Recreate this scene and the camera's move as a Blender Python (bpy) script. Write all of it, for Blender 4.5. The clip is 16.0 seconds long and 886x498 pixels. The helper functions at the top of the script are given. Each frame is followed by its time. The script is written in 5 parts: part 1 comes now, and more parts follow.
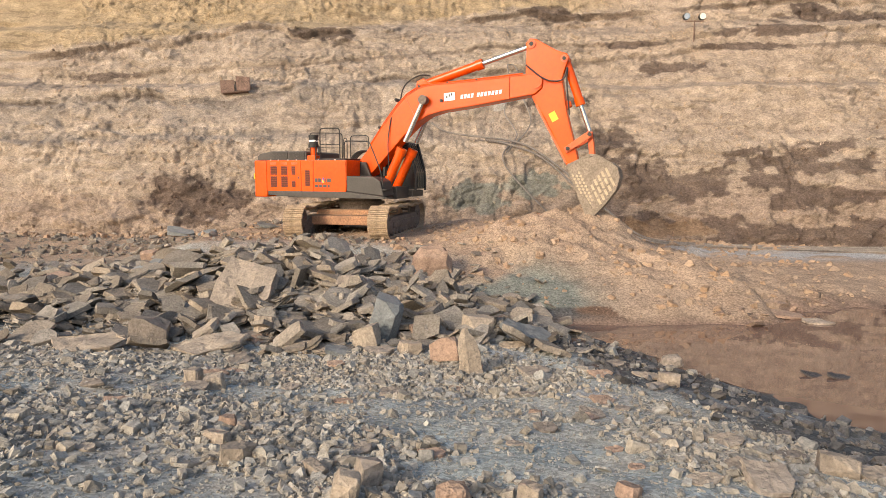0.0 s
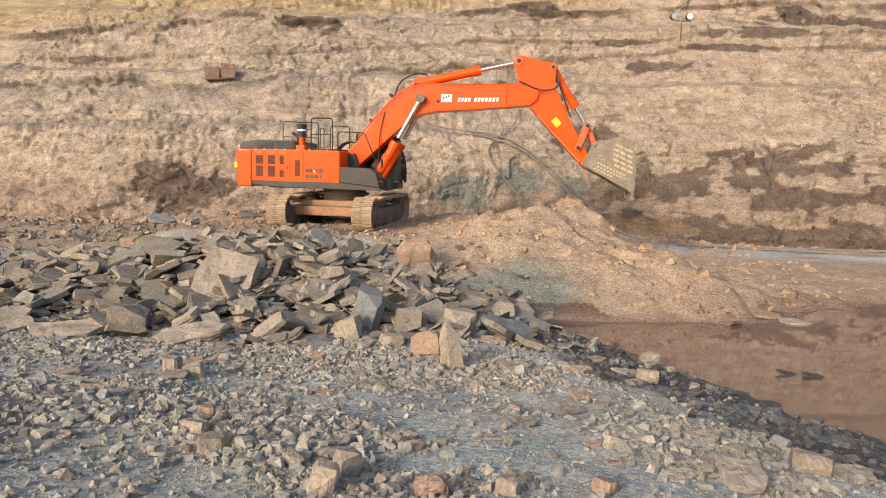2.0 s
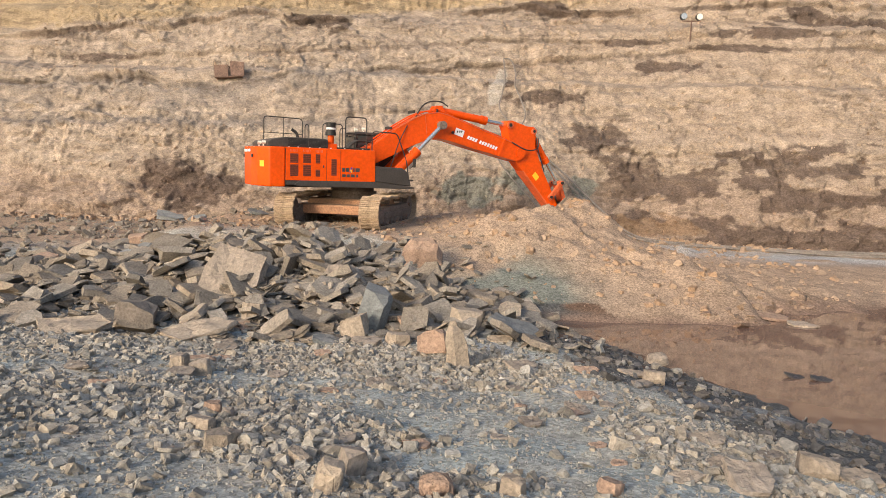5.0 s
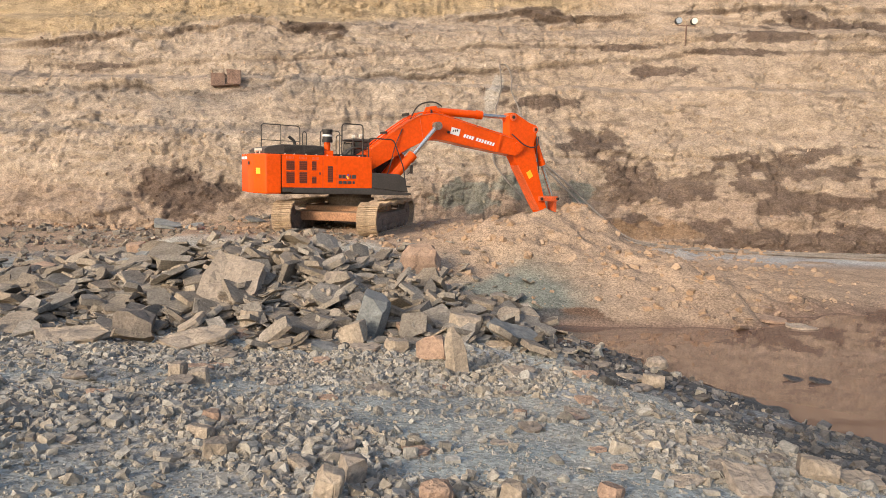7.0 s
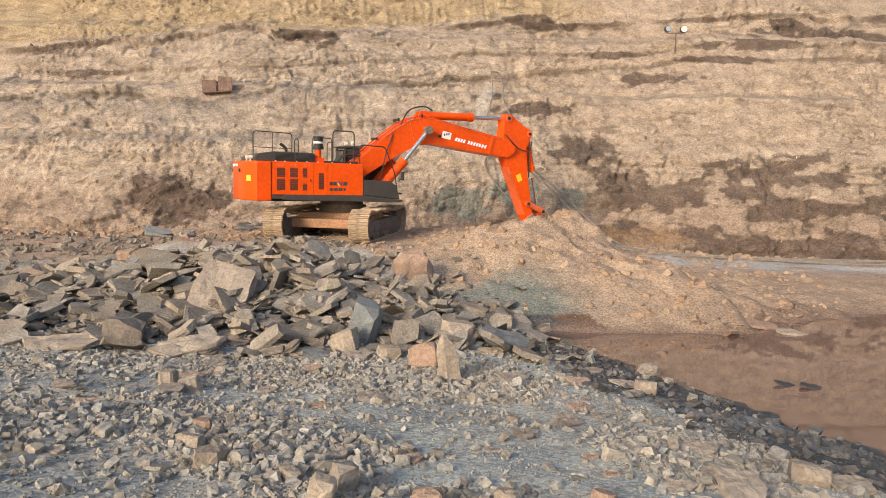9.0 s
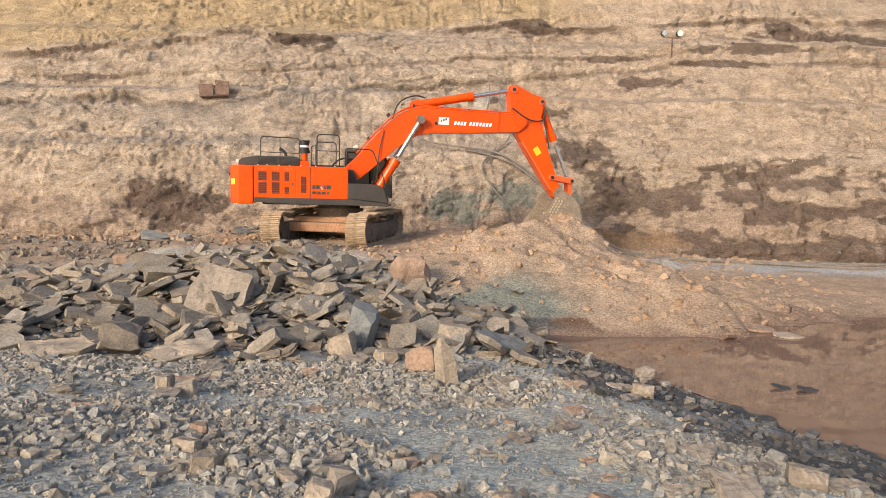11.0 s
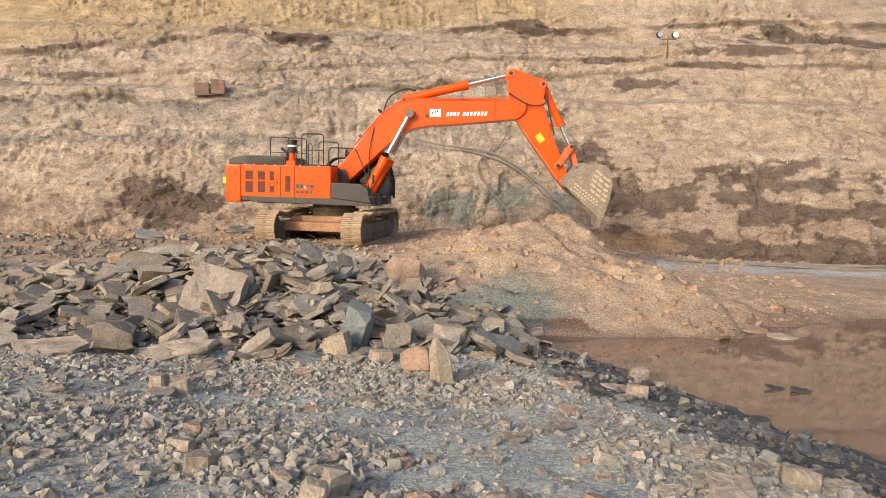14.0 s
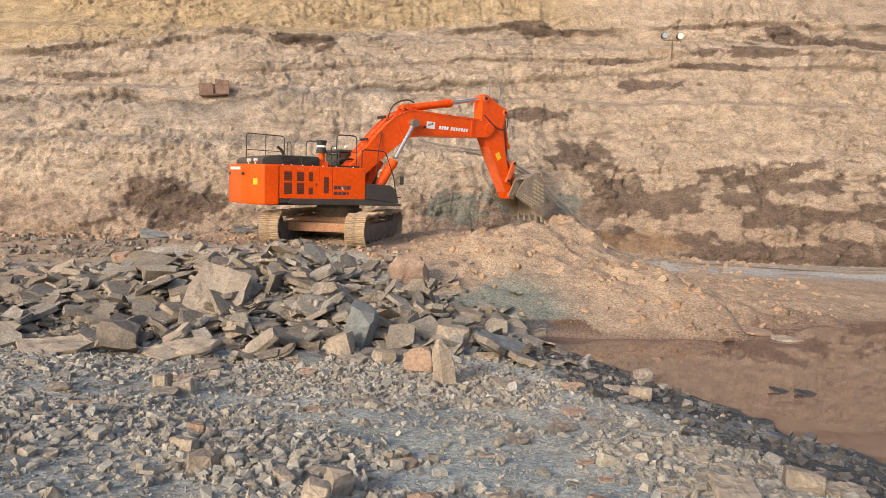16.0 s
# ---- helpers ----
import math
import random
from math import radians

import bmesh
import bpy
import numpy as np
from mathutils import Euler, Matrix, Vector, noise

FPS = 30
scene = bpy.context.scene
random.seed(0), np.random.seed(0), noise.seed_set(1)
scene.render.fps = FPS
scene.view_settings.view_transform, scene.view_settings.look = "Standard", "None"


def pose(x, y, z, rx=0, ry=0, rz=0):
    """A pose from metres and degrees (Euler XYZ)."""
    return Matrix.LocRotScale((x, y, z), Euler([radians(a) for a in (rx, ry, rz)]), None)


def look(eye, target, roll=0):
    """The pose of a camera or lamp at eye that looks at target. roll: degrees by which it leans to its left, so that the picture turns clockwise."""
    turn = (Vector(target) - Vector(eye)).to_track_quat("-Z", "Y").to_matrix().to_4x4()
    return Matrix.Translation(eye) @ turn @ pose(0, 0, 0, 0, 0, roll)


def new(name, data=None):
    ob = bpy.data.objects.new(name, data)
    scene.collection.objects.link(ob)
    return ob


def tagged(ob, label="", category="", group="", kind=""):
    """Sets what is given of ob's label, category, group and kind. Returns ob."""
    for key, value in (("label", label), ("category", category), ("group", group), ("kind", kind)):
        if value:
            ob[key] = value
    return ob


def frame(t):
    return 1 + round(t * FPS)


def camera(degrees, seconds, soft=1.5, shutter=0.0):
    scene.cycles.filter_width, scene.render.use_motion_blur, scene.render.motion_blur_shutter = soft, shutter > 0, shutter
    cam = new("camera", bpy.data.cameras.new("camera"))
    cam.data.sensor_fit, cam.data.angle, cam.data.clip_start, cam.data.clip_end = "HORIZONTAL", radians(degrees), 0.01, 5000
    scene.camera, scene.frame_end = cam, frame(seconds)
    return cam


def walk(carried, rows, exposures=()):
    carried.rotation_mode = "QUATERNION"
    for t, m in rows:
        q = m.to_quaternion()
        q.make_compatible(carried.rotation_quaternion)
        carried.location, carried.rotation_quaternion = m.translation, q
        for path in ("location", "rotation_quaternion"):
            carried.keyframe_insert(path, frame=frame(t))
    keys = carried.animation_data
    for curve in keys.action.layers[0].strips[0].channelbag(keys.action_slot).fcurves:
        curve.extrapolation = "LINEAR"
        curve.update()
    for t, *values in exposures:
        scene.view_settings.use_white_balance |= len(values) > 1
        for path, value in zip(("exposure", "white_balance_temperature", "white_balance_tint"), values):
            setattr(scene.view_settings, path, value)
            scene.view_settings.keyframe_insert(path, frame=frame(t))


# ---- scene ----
cam = camera(67.8, 16.0, soft=0.7)
walk(cam, [
    (0.0, pose(0.000, -0.008, 2.150, 83.45, -0.13, 0.09)),
    (0.5, pose(0.000, -0.008, 2.150, 84.06, -1.09, -0.26)),
    (1.0, pose(0.000, -0.008, 2.150, 83.35, -1.48, -0.44)),
    (1.5, pose(0.000, -0.008, 2.150, 83.51, -1.64, -0.80)),
    (2.0, pose(0.000, -0.008, 2.150, 82.89, -1.53, -1.18)),
    (2.5, pose(0.000, -0.008, 2.150, 82.25, -1.84, -2.75)),
    (3.0, pose(0.000, -0.008, 2.150, 81.69, -1.57, -5.75)),
    (3.5, pose(0.000, -0.008, 2.150, 81.94, -1.49, -4.46)),
    (4.0, pose(0.000, -0.008, 2.150, 82.11, -1.58, -2.51)),
    (4.5, pose(0.000, -0.008, 2.150, 82.46, -2.14, -0.62)),
    (7.0, pose(0.000, -0.008, 2.150, 83.31, -1.41, -0.76)),
    (7.5, pose(0.000, -0.008, 2.150, 83.16, -1.83, -0.81)),
    (8.0, pose(0.000, -0.008, 2.150, 83.61, -1.89, -0.95)),
    (8.5, pose(0.000, -0.008, 2.150, 84.09, -1.63, -1.49)),
    (9.0, pose(0.000, -0.008, 2.150, 83.92, -1.35, -1.47)),
    (11.5, pose(0.000, -0.008, 2.150, 84.29, -1.28, -1.87)),
    (12.0, pose(0.000, -0.008, 2.150, 84.14, -1.31, -2.06)),
    (12.5, pose(0.000, -0.008, 2.150, 84.16, -1.51, -2.24)),
    (13.0, pose(0.000, -0.008, 2.150, 83.77, -1.59, -2.18)),
    (13.5, pose(0.000, -0.008, 2.150, 83.78, -1.73, -2.17)),
    (14.0, pose(0.000, -0.008, 2.150, 84.26, -1.57, -2.09)),
    (14.5, pose(0.000, -0.008, 2.150, 84.41, -1.37, -2.15)),
    (15.0, pose(0.000, -0.008, 2.150, 84.14, -1.42, -1.73)),
    (15.5, pose(0.000, -0.008, 2.150, 84.08, -1.68, -2.04)),
    (16.0, pose(0.000, -0.008, 2.150, 84.32, -1.75, -1.77)),
])

# ---- light ----
SUN_AZIMUTH, SUN_HEIGHT = 217.0, 23.0          # degrees, clockwise from +y; above the horizon
world = bpy.data.worlds.new("hazy_sky")
world.use_nodes = True
scene.world = world
sky = world.node_tree.nodes.new("ShaderNodeTexSky")
sky.sky_type = "NISHITA"
sky.sun_disc = False
sky.sun_elevation = radians(SUN_HEIGHT)
sky.sun_rotation = radians(SUN_AZIMUTH)
sky.dust_density = 3.0
world.node_tree.links.new(sky.outputs[0], world.node_tree.nodes["Background"].inputs[0])
world.node_tree.nodes["Background"].inputs[1].default_value = 0.15
sun_way = Vector((math.sin(radians(SUN_AZIMUTH)) * math.cos(radians(SUN_HEIGHT)),
                  math.cos(radians(SUN_AZIMUTH)) * math.cos(radians(SUN_HEIGHT)), math.sin(radians(SUN_HEIGHT))))
sun = new("sun", bpy.data.lights.new("sun", "SUN"))
sun.data.energy, sun.data.angle, sun.data.color = 1.80, radians(10.0), (1.0, 0.87, 0.70)
sun.matrix_world = look(sun_way * 60, (0, 0, 0))
scene.view_settings.exposure = 0.6


# ---- shapes of the land ----
def smooth(a, b, v):
    s = np.clip((v - a) / (b - a), 0, 1)
    return s * s * (3 - 2 * s)


def hashed(ix, iy, seed):
    h = (ix.astype(np.int64) * 374761393 + iy.astype(np.int64) * 668265263 + seed * 974634777) & 0x7FFFFFFF
    h = ((h ^ (h >> 13)) * 1274126177) & 0x7FFFFFFF
    return ((h ^ (h >> 16)) & 0xFFFF) / 65535.0


def vnoise(x, y, seed=0):
    """Smooth value noise, -1 to 1."""
    x, y = np.asarray(x, float), np.asarray(y, float)
    ix, iy = np.floor(x), np.floor(y)
    fx, fy = x - ix, y - iy
    fx, fy = fx * fx * (3 - 2 * fx), fy * fy * (3 - 2 * fy)
    a, b = hashed(ix, iy, seed), hashed(ix + 1, iy, seed)
    c, d = hashed(ix, iy + 1, seed), hashed(ix + 1, iy + 1, seed)
    return 2 * ((a * (1 - fx) + b * fx) * (1 - fy) + (c * (1 - fx) + d * fx) * fy) - 1


def fbm(x, y, seed=0, octaves=4):
    total, amp, norm = 0.0, 1.0, 0.0
    for i in range(octaves):
        total = total + amp * vnoise(x * 2 ** i + 17.3 * i, y * 2 ** i - 9.1 * i, seed + i)
        norm += amp
        amp *= 0.5
    return total / norm


def cells(x, y, seed=0):
    """Broken blocks: one value, -1 to 1, for each cell of an uneven pavement."""
    x, y = np.asarray(x, float), np.asarray(y, float)
    ix, iy = np.floor(x), np.floor(y)
    best, value = np.full(x.shape, 9.0), np.zeros(x.shape)
    for i in (-1, 0, 1):
        for j in (-1, 0, 1):
            cx, cy = ix + i, iy + j
            d = (cx + hashed(cx, cy, seed) - x) ** 2 + (cy + hashed(cx, cy, seed + 1) - y) ** 2
            value = np.where(d < best, 2 * hashed(cx, cy, seed + 2) - 1, value)
            best = np.minimum(d, best)
    return value


WATER = -1.1


def near_shore(x, y):
    """Metres from the near bank's waterline; positive on the water."""
    return (x - 2.5) * 0.872 + (y - 14.6) * 0.489 + 0.3 + 0.55 * (1 - smooth(7.5, 12.5, y)) + 0.45 * np.sin(np.clip((y - 6.5) / 8.0, 0, 1) * np.pi) * -0.2 + 0.25 * fbm(x * 0.7, y * 0.7, 71, 3)


def far_shore(x, y):
    """Metres from the far bank's waterline; positive on land."""
    edge = 14.0 + 1.5 * smooth(7.0, 8.4, x) + 0.25 * np.maximum(x - 8.4, 0)
    return y - edge + 0.35 * fbm(x * 0.6, y * 0.6, 72, 3)


def terrain(x, y, detail=True):
    x, y = np.asarray(x, float), np.asarray(y, float)
    z = -0.40 + 0.93 * (1 - smooth(1.5, 9.0, y + 0.25 * x)) + 0.0 * x
    z = z - 0.10 * smooth(4, 14, -x)
    # heap of slabs in the middle distance
    z = z + 0.70 * np.exp(-(((x + 2.3) / 2.3) ** 2 + ((y - 14.2) / 2.2) ** 2))
    z = z + 0.35 * np.exp(-(((x + 5.5) / 2.0) ** 2 + ((y - 14.5) / 1.6) ** 2))
    # pad under the machine
    pad = smooth(-9.5, -7.0, x) * (1 - smooth(1.0, 5.0, x)) * smooth(15.5, 19.0, y) * (1 - smooth(25.5, 27.5, y))
    z = z * (1 - pad) + 0.16 * pad
    # dug mound between the pad and the water
    z = z + 0.92 * np.exp(-(((x - 4.2) / 1.5) ** 2 + ((y - 20.2) / 1.7) ** 2)) + 0.42 * np.exp(-(((x - 4.3) / 2.2) ** 2 + ((y - 25.3) / 2.0) ** 2))
    z = z + 0.62 * np.exp(-(((x - 2.5) / 2.0) ** 2 + ((y - 18.2) / 2.2) ** 2))
    along = np.clip(((x - 4.6) * 2.7 + (y - 20.5) * -5.9) / 42.1, 0, 1)
    off = np.hypot(x - 4.6 - 2.7 * along, y - 20.5 + 5.9 * along)
    z = z + 0.42 * np.exp(-(off / 0.75) ** 2)
    # low bench right of the mound
    z = z - 0.50 * smooth(4.5, 9.5, x) * smooth(13.0, 16.0, y)
    # the pool
    d1, d2 = near_shore(x, y), far_shore(x, y)
    bank = np.maximum(-d1 * 0.30, d2 * np.where(x < 7.5, 0.42, 0.22))
    low = WATER - 0.02 + np.where(bank > 0, bank, bank * 0.6)
    low = np.maximum(low, WATER - 0.9)
    z = -np.logaddexp(-z * 9, -low * 9) / 9
    if detail:
        rough = smooth(2.0, 6.0, y) * 0.6 + 0.4
        z = z + rough * (0.10 * fbm(x * 0.55, y * 0.55, 3, 3) + 0.05 * fbm(x * 1.9, y * 1.9, 5, 3))
        dug = smooth(-1.0, 2.0, x) * smooth(14.5, 17.0, y) * (1 - smooth(9.0, 12.0, x))
        z = z + dug * (0.07 * cells(x * 1.7, y * 1.7, 91) + 0.035 * cells(x * 4.2, y * 4.2, 94)) * smooth(-0.3, 0.2, fbm(x * 0.6, y * 0.6, 97, 2))
        z = z + dug * (0.17 * (1 - 2 * np.abs(fbm(x * 0.8 + 0.3 * y, y * 0.8, 9, 4))) + 0.22 * fbm(x * 0.42, y * 0.42, 12, 3) + 0.10 * np.abs(fbm(x * 1.6, y * 1.6, 13, 4)))
    return z


WALL_Z = (-2.5, -0.6, 3.4, 4.2, 6.3, 6.7, 9.8, 10.5, 14.0, 22.0, 26.0)
WALL_Y = (-0.8, 0.0, 1.9, 3.0, 4.4, 6.0, 8.2, 10.0, 12.2, 18.0, 30.0)


def wall_foot(x):
    return 28.6 + 0.5 * np.sin(x * 0.21 + 0.5) - 0.9 * smooth(9.0, 20.0, x) - 0.5 * smooth(6.0, 16.0, -x)


def wall_line(x, z):
    return wall_foot(x) + np.interp(z, WALL_Z, WALL_Y)


# ---- materials ----
def material(name, color=(0.5, 0.5, 0.5), rough=0.8, metal=0.0, var=0.15, scale=4.0, bump=0.0, bump_scale=20.0,
             dust=0.0, dust_color=(0.36, 0.28, 0.20), attribute="", island=0.0, spec=0.4, coat=0.0, rand=0.0, far_bump=0.0, cells=0.0, stretch=1.0, grain=0.0, grain_by=0.2, depth=0.03):
    """Base colour with two scales of variation, optional dust on top faces, per-piece variation and relief."""
    m = bpy.data.materials.new(name)
    m.use_nodes = True
    t = m.node_tree
    b = t.nodes["Principled BSDF"]
    b.inputs["Roughness"].default_value = rough
    b.inputs["Metallic"].default_value = metal
    b.inputs["Specular IOR Level"].default_value = spec
    b.inputs["Coat Weight"].default_value = coat
    coords = t.nodes.new("ShaderNodeTexCoord").outputs["Object"]
    if stretch != 1.0:
        longer = t.nodes.new("ShaderNodeMapping")
        longer.inputs["Scale"].default_value = (1, 1, stretch)
        t.links.new(coords, longer.inputs["Vector"])
        coords = longer.outputs[0]

    def node(kind, **values):
        n = t.nodes.new(kind)
        for k, v in values.items():
            n.inputs[k].default_value = v
        return n

    def noise_at(s, detail=6.0):
        n = node("ShaderNodeTexNoise", Scale=s, Detail=detail, Roughness=0.62)
        t.links.new(coords, n.inputs["Vector"])
        return n.outputs["Fac"]

    def mix(kind, fac, a, c):
        n = t.nodes.new("ShaderNodeMix")
        n.data_type, n.blend_type = "RGBA", kind
        for socket, v in ((n.inputs[0], fac), (n.inputs[6], a), (n.inputs[7], c)):
            if isinstance(v, bpy.types.NodeSocket):
                t.links.new(v, socket)
            else:
                socket.default_value = v if isinstance(v, float) else (*v, 1)
        return n.outputs[2]

    def ranged(value, lo, hi, a=0.0, c=1.0):
        n = node("ShaderNodeMapRange")
        for i, v in ((1, lo), (2, hi), (3, a), (4, c)):
            n.inputs[i].default_value = v
        t.links.new(value, n.inputs[0])
        return n.outputs[0]

    def scaled(colour, factor):
        n = t.nodes.new("ShaderNodeVectorMath")
        n.operation = "SCALE"
        t.links.new(colour, n.inputs[0])
        t.links.new(factor, n.inputs["Scale"])
        return n.outputs[0]

    if attribute:
        base = t.nodes.new("ShaderNodeAttribute")
        base.attribute_name = attribute
        col = base.outputs["Color"]
    else:
        rgb = t.nodes.new("ShaderNodeRGB")
        rgb.outputs[0].default_value = (*color, 1)
        col = rgb.outputs[0]
    big, fine = noise_at(scale), noise_at(scale * 9)
    if grain:
        col = scaled(col, ranged(noise_at(grain, 4.0), 0.34, 0.66, 1 - grain_by, 1 + grain_by))
    col = scaled(col, ranged(big, 0.3, 0.7, 1 - var, 1 + var))
    col = scaled(col, ranged(fine, 0.36, 0.64, 1 - var, 1 + var))
    if island:
        g = t.nodes.new("ShaderNodeNewGeometry").outputs["Random Per Island"]
        col = scaled(col, ranged(g, 0, 1, 1 - island, 1 + island))
        col = mix("MIX", ranged(g, 0.55, 1.0, 0.0, 0.6), col, scaled(col, ranged(g, 0, 1, 1, 1)))
        warm = t.nodes.new("ShaderNodeMath")
        warm.operation = "FRACT"
        mul = t.nodes.new("ShaderNodeMath")
        mul.operation = "MULTIPLY"
        mul.inputs[1].default_value = 37.0
        t.links.new(g, mul.inputs[0])
        t.links.new(mul.outputs[0], warm.inputs[0])
        col = mix("MULTIPLY", ranged(warm.outputs[0], 0.2, 1.0, 0.0, 0.6), col, (1.0, 0.84, 0.66))
    if rand:
        o = t.nodes.new("ShaderNodeObjectInfo").outputs["Random"]
        col = scaled(col, ranged(o, 0, 1, 1 - rand, 1 + rand))
    if cells:
        grit = node("ShaderNodeTexVoronoi", Scale=cells)
        t.links.new(coords, grit.inputs["Vector"])
        tone = t.nodes.new("ShaderNodeSeparateColor")
        t.links.new(grit.outputs["Color"], tone.inputs[0])
        col = scaled(col, ranged(tone.outputs[0], 0, 1, 0.68, 1.32))
    if dust:
        up = t.nodes.new("ShaderNodeSeparateXYZ")
        t.links.new(t.nodes.new("ShaderNodeNewGeometry").outputs["Normal"], up.inputs[0])
        top = ranged(up.outputs[2], 0.2, 0.95)
        patch = ranged(noise_at(scale * 2.5), 0.35, 0.65)
        fac = t.nodes.new("ShaderNodeMath")
        fac.operation = "MULTIPLY_ADD"
        t.links.new(top, fac.inputs[0])
        t.links.new(patch, fac.inputs[1])
        fac.inputs[2].default_value = 0.15
        amount = ranged(fac.outputs[0], 0, 1, 0, dust)
        col = mix("MIX", amount, col, dust_color)
        t.links.new(ranged(amount, 0, 1, rough, 0.9), b.inputs["Roughness"])
    t.links.new(col, b.inputs["Base Color"])
    if bump:
        height = noise_at(bump_scale, 9.0)
        bn = node("ShaderNodeBump", Strength=bump, Distance=depth)
        t.links.new(height, bn.inputs["Height"])
        if far_bump:
            bn2 = node("ShaderNodeBump", Strength=far_bump, Distance=0.12)
            t.links.new(noise_at(bump_scale * 0.22, 6.0), bn2.inputs["Height"])
            t.links.new(bn2.outputs[0], bn.inputs["Normal"])
        if cells:
            bn3 = node("ShaderNodeBump", Strength=0.18, Distance=0.3 / cells)
            bn3.invert = True
            t.links.new(grit.outputs["Distance"], bn3.inputs["Height"])
            t.links.new(bn.outputs[0], bn3.inputs["Normal"])
            bn = bn3
        t.links.new(bn.outputs[0], b.inputs["Normal"])
    return m


M_WALL = material("cut_earth", rough=0.95, var=0.26, scale=1.3, bump=1.0, bump_scale=17.0, depth=0.04, attribute="soil", spec=0.12, far_bump=1.0, stretch=1.6, grain=26.0)
M_GROUND = material("quarry_floor", rough=0.95, var=0.17, scale=2.2, bump=0.22, bump_scale=34.0, attribute="soil", spec=0.08, far_bump=0.10, cells=30.0, grain=70.0)
M_SHALE = material("grey_shale", (0.25, 0.205, 0.165), 0.88, var=0.25, scale=2.5, bump=0.9, bump_scale=12.0, far_bump=0.4, dust=0.5,
                   dust_color=(0.33, 0.27, 0.212), rand=0.25, spec=0.25)
M_PALE = material("pale_sandstone", (0.34, 0.275, 0.21), 0.88, var=0.22, scale=3.0, bump=0.9, bump_scale=14.0, far_bump=0.4, dust=0.35,
                  dust_color=(0.36, 0.29, 0.22), rand=0.15, spec=0.25)
M_PINK = material("pinkish_sandstone", (0.35, 0.235, 0.17), 0.88, var=0.22, scale=3.0, bump=0.9, bump_scale=14.0, far_bump=0.4, dust=0.3, rand=0.12, spec=0.25)
M_SLATE = material("blue_grey_slate", (0.16, 0.17, 0.17), 0.7, var=0.25, scale=3.0, bump=0.5, bump_scale=9.0, dust=0.4,
                   dust_color=(0.30, 0.27, 0.24), rand=0.2, spec=0.35)
M_WET = material("wet_slate", (0.055, 0.05, 0.048), 0.5, var=0.3, scale=4.0, bump=0.5, bump_scale=14.0, spec=0.4)
M_GRAVEL = material("mixed_gravel", (0.338, 0.315, 0.275), 0.9, var=0.2, scale=3.0, bump=0.8, bump_scale=22.0, island=0.24, spec=0.12)
M_GRIT = material("dusty_grit", (0.318, 0.310, 0.278), 0.92, var=0.15, scale=3.0, island=0.2, spec=0.1)
M_RUBBLE = material("broken_shale", (0.245, 0.216, 0.182), 0.9, var=0.25, scale=3.0, bump=0.9, bump_scale=20.0, island=0.3, spec=0.15)
M_DARKGRAVEL = material("wet_dark_gravel", (0.115, 0.108, 0.102), 0.55, var=0.3, scale=3.0, bump=0.5, bump_scale=22.0, island=0.4, spec=0.4)
M_MUD = material("muddy_stone", (0.20, 0.145, 0.11), 0.7, var=0.3, scale=3.0, bump=0.6, bump_scale=18.0, island=0.3, spec=0.3)
M_CLOD = material("tan_clods", (0.34, 0.245, 0.172), 0.95, var=0.2, scale=3.0, bump=0.7, bump_scale=16.0, island=0.10, spec=0.15)


def pool_material():
    m = bpy.data.materials.new("muddy_water")
    m.use_nodes = True
    t = m.node_tree
    b = t.nodes["Principled BSDF"]
    b.inputs["Base Color"].default_value = (0.17, 0.105, 0.08, 1)
    b.inputs["Roughness"].default_value = 0.02
    b.inputs["IOR"].default_value = 1.55
    b.inputs["Specular IOR Level"].default_value = 0.9
    co = t.nodes.new("ShaderNodeTexCoord").outputs["Object"]
    n = t.nodes.new("ShaderNodeTexNoise")
    n.inputs["Scale"].default_value = 3.5
    n.inputs["Detail"].default_value = 3.0
    t.links.new(co, n.inputs["Vector"])
    bn = t.nodes.new("ShaderNodeBump")
    bn.inputs["Strength"].default_value = 0.012
    bn.inputs["Distance"].default_value = 0.05
    t.links.new(n.outputs["Fac"], bn.inputs["Height"])
    t.links.new(bn.outputs[0], b.inputs["Normal"])
    return m


M_WATER = pool_material()


# ---- mesh helpers ----
def grid_object(name, xs, ys, point, colour, mat):
    """A sheet over the grid xs by ys; point and colour are functions of the two arrays."""
    gx, gy = np.meshgrid(xs, ys)
    co = np.stack(point(gx, gy), axis=-1).reshape(-1, 3)
    n, m = len(ys), len(xs)
    i = np.arange((n - 1) * (m - 1))
    a = i // (m - 1) * m + i % (m - 1)
    faces = np.stack([a, a + 1, a + m + 1, a + m], axis=-1)
    me = bpy.data.meshes.new(name)
    me.vertices.add(len(co))
    me.vertices.foreach_set("co", co.ravel())
    me.loops.add(faces.size)
    me.loops.foreach_set("vertex_index", faces.ravel())
    me.polygons.add(len(faces))
    me.polygons.foreach_set("loop_start", np.arange(0, faces.size, 4))
    me.polygons.foreach_set("use_smooth", np.ones(len(faces), bool))
    me.update(calc_edges=True)
    rgb = colour(co[:, 0], co[:, 1], co[:, 2])
    attr = me.color_attributes.new("soil", "FLOAT_COLOR", "POINT")
    attr.data.foreach_set("color", np.concatenate([np.clip(rgb, 0.01, 1), np.ones((len(rgb), 1))], axis=1).ravel())
    me.materials.append(mat)
    return new(name, me)


def steps(*parts):
    """Grid lines from (start, spacing) pairs, closed by a last end value."""
    out = []
    for (a, s), b in zip(parts[:-1], [q[0] if isinstance(q, tuple) else q for q in parts[1:]]):
        out.append(np.arange(a, b - s * 0.5, s))
    return np.concatenate(out + [np.array([float(parts[-1])])])


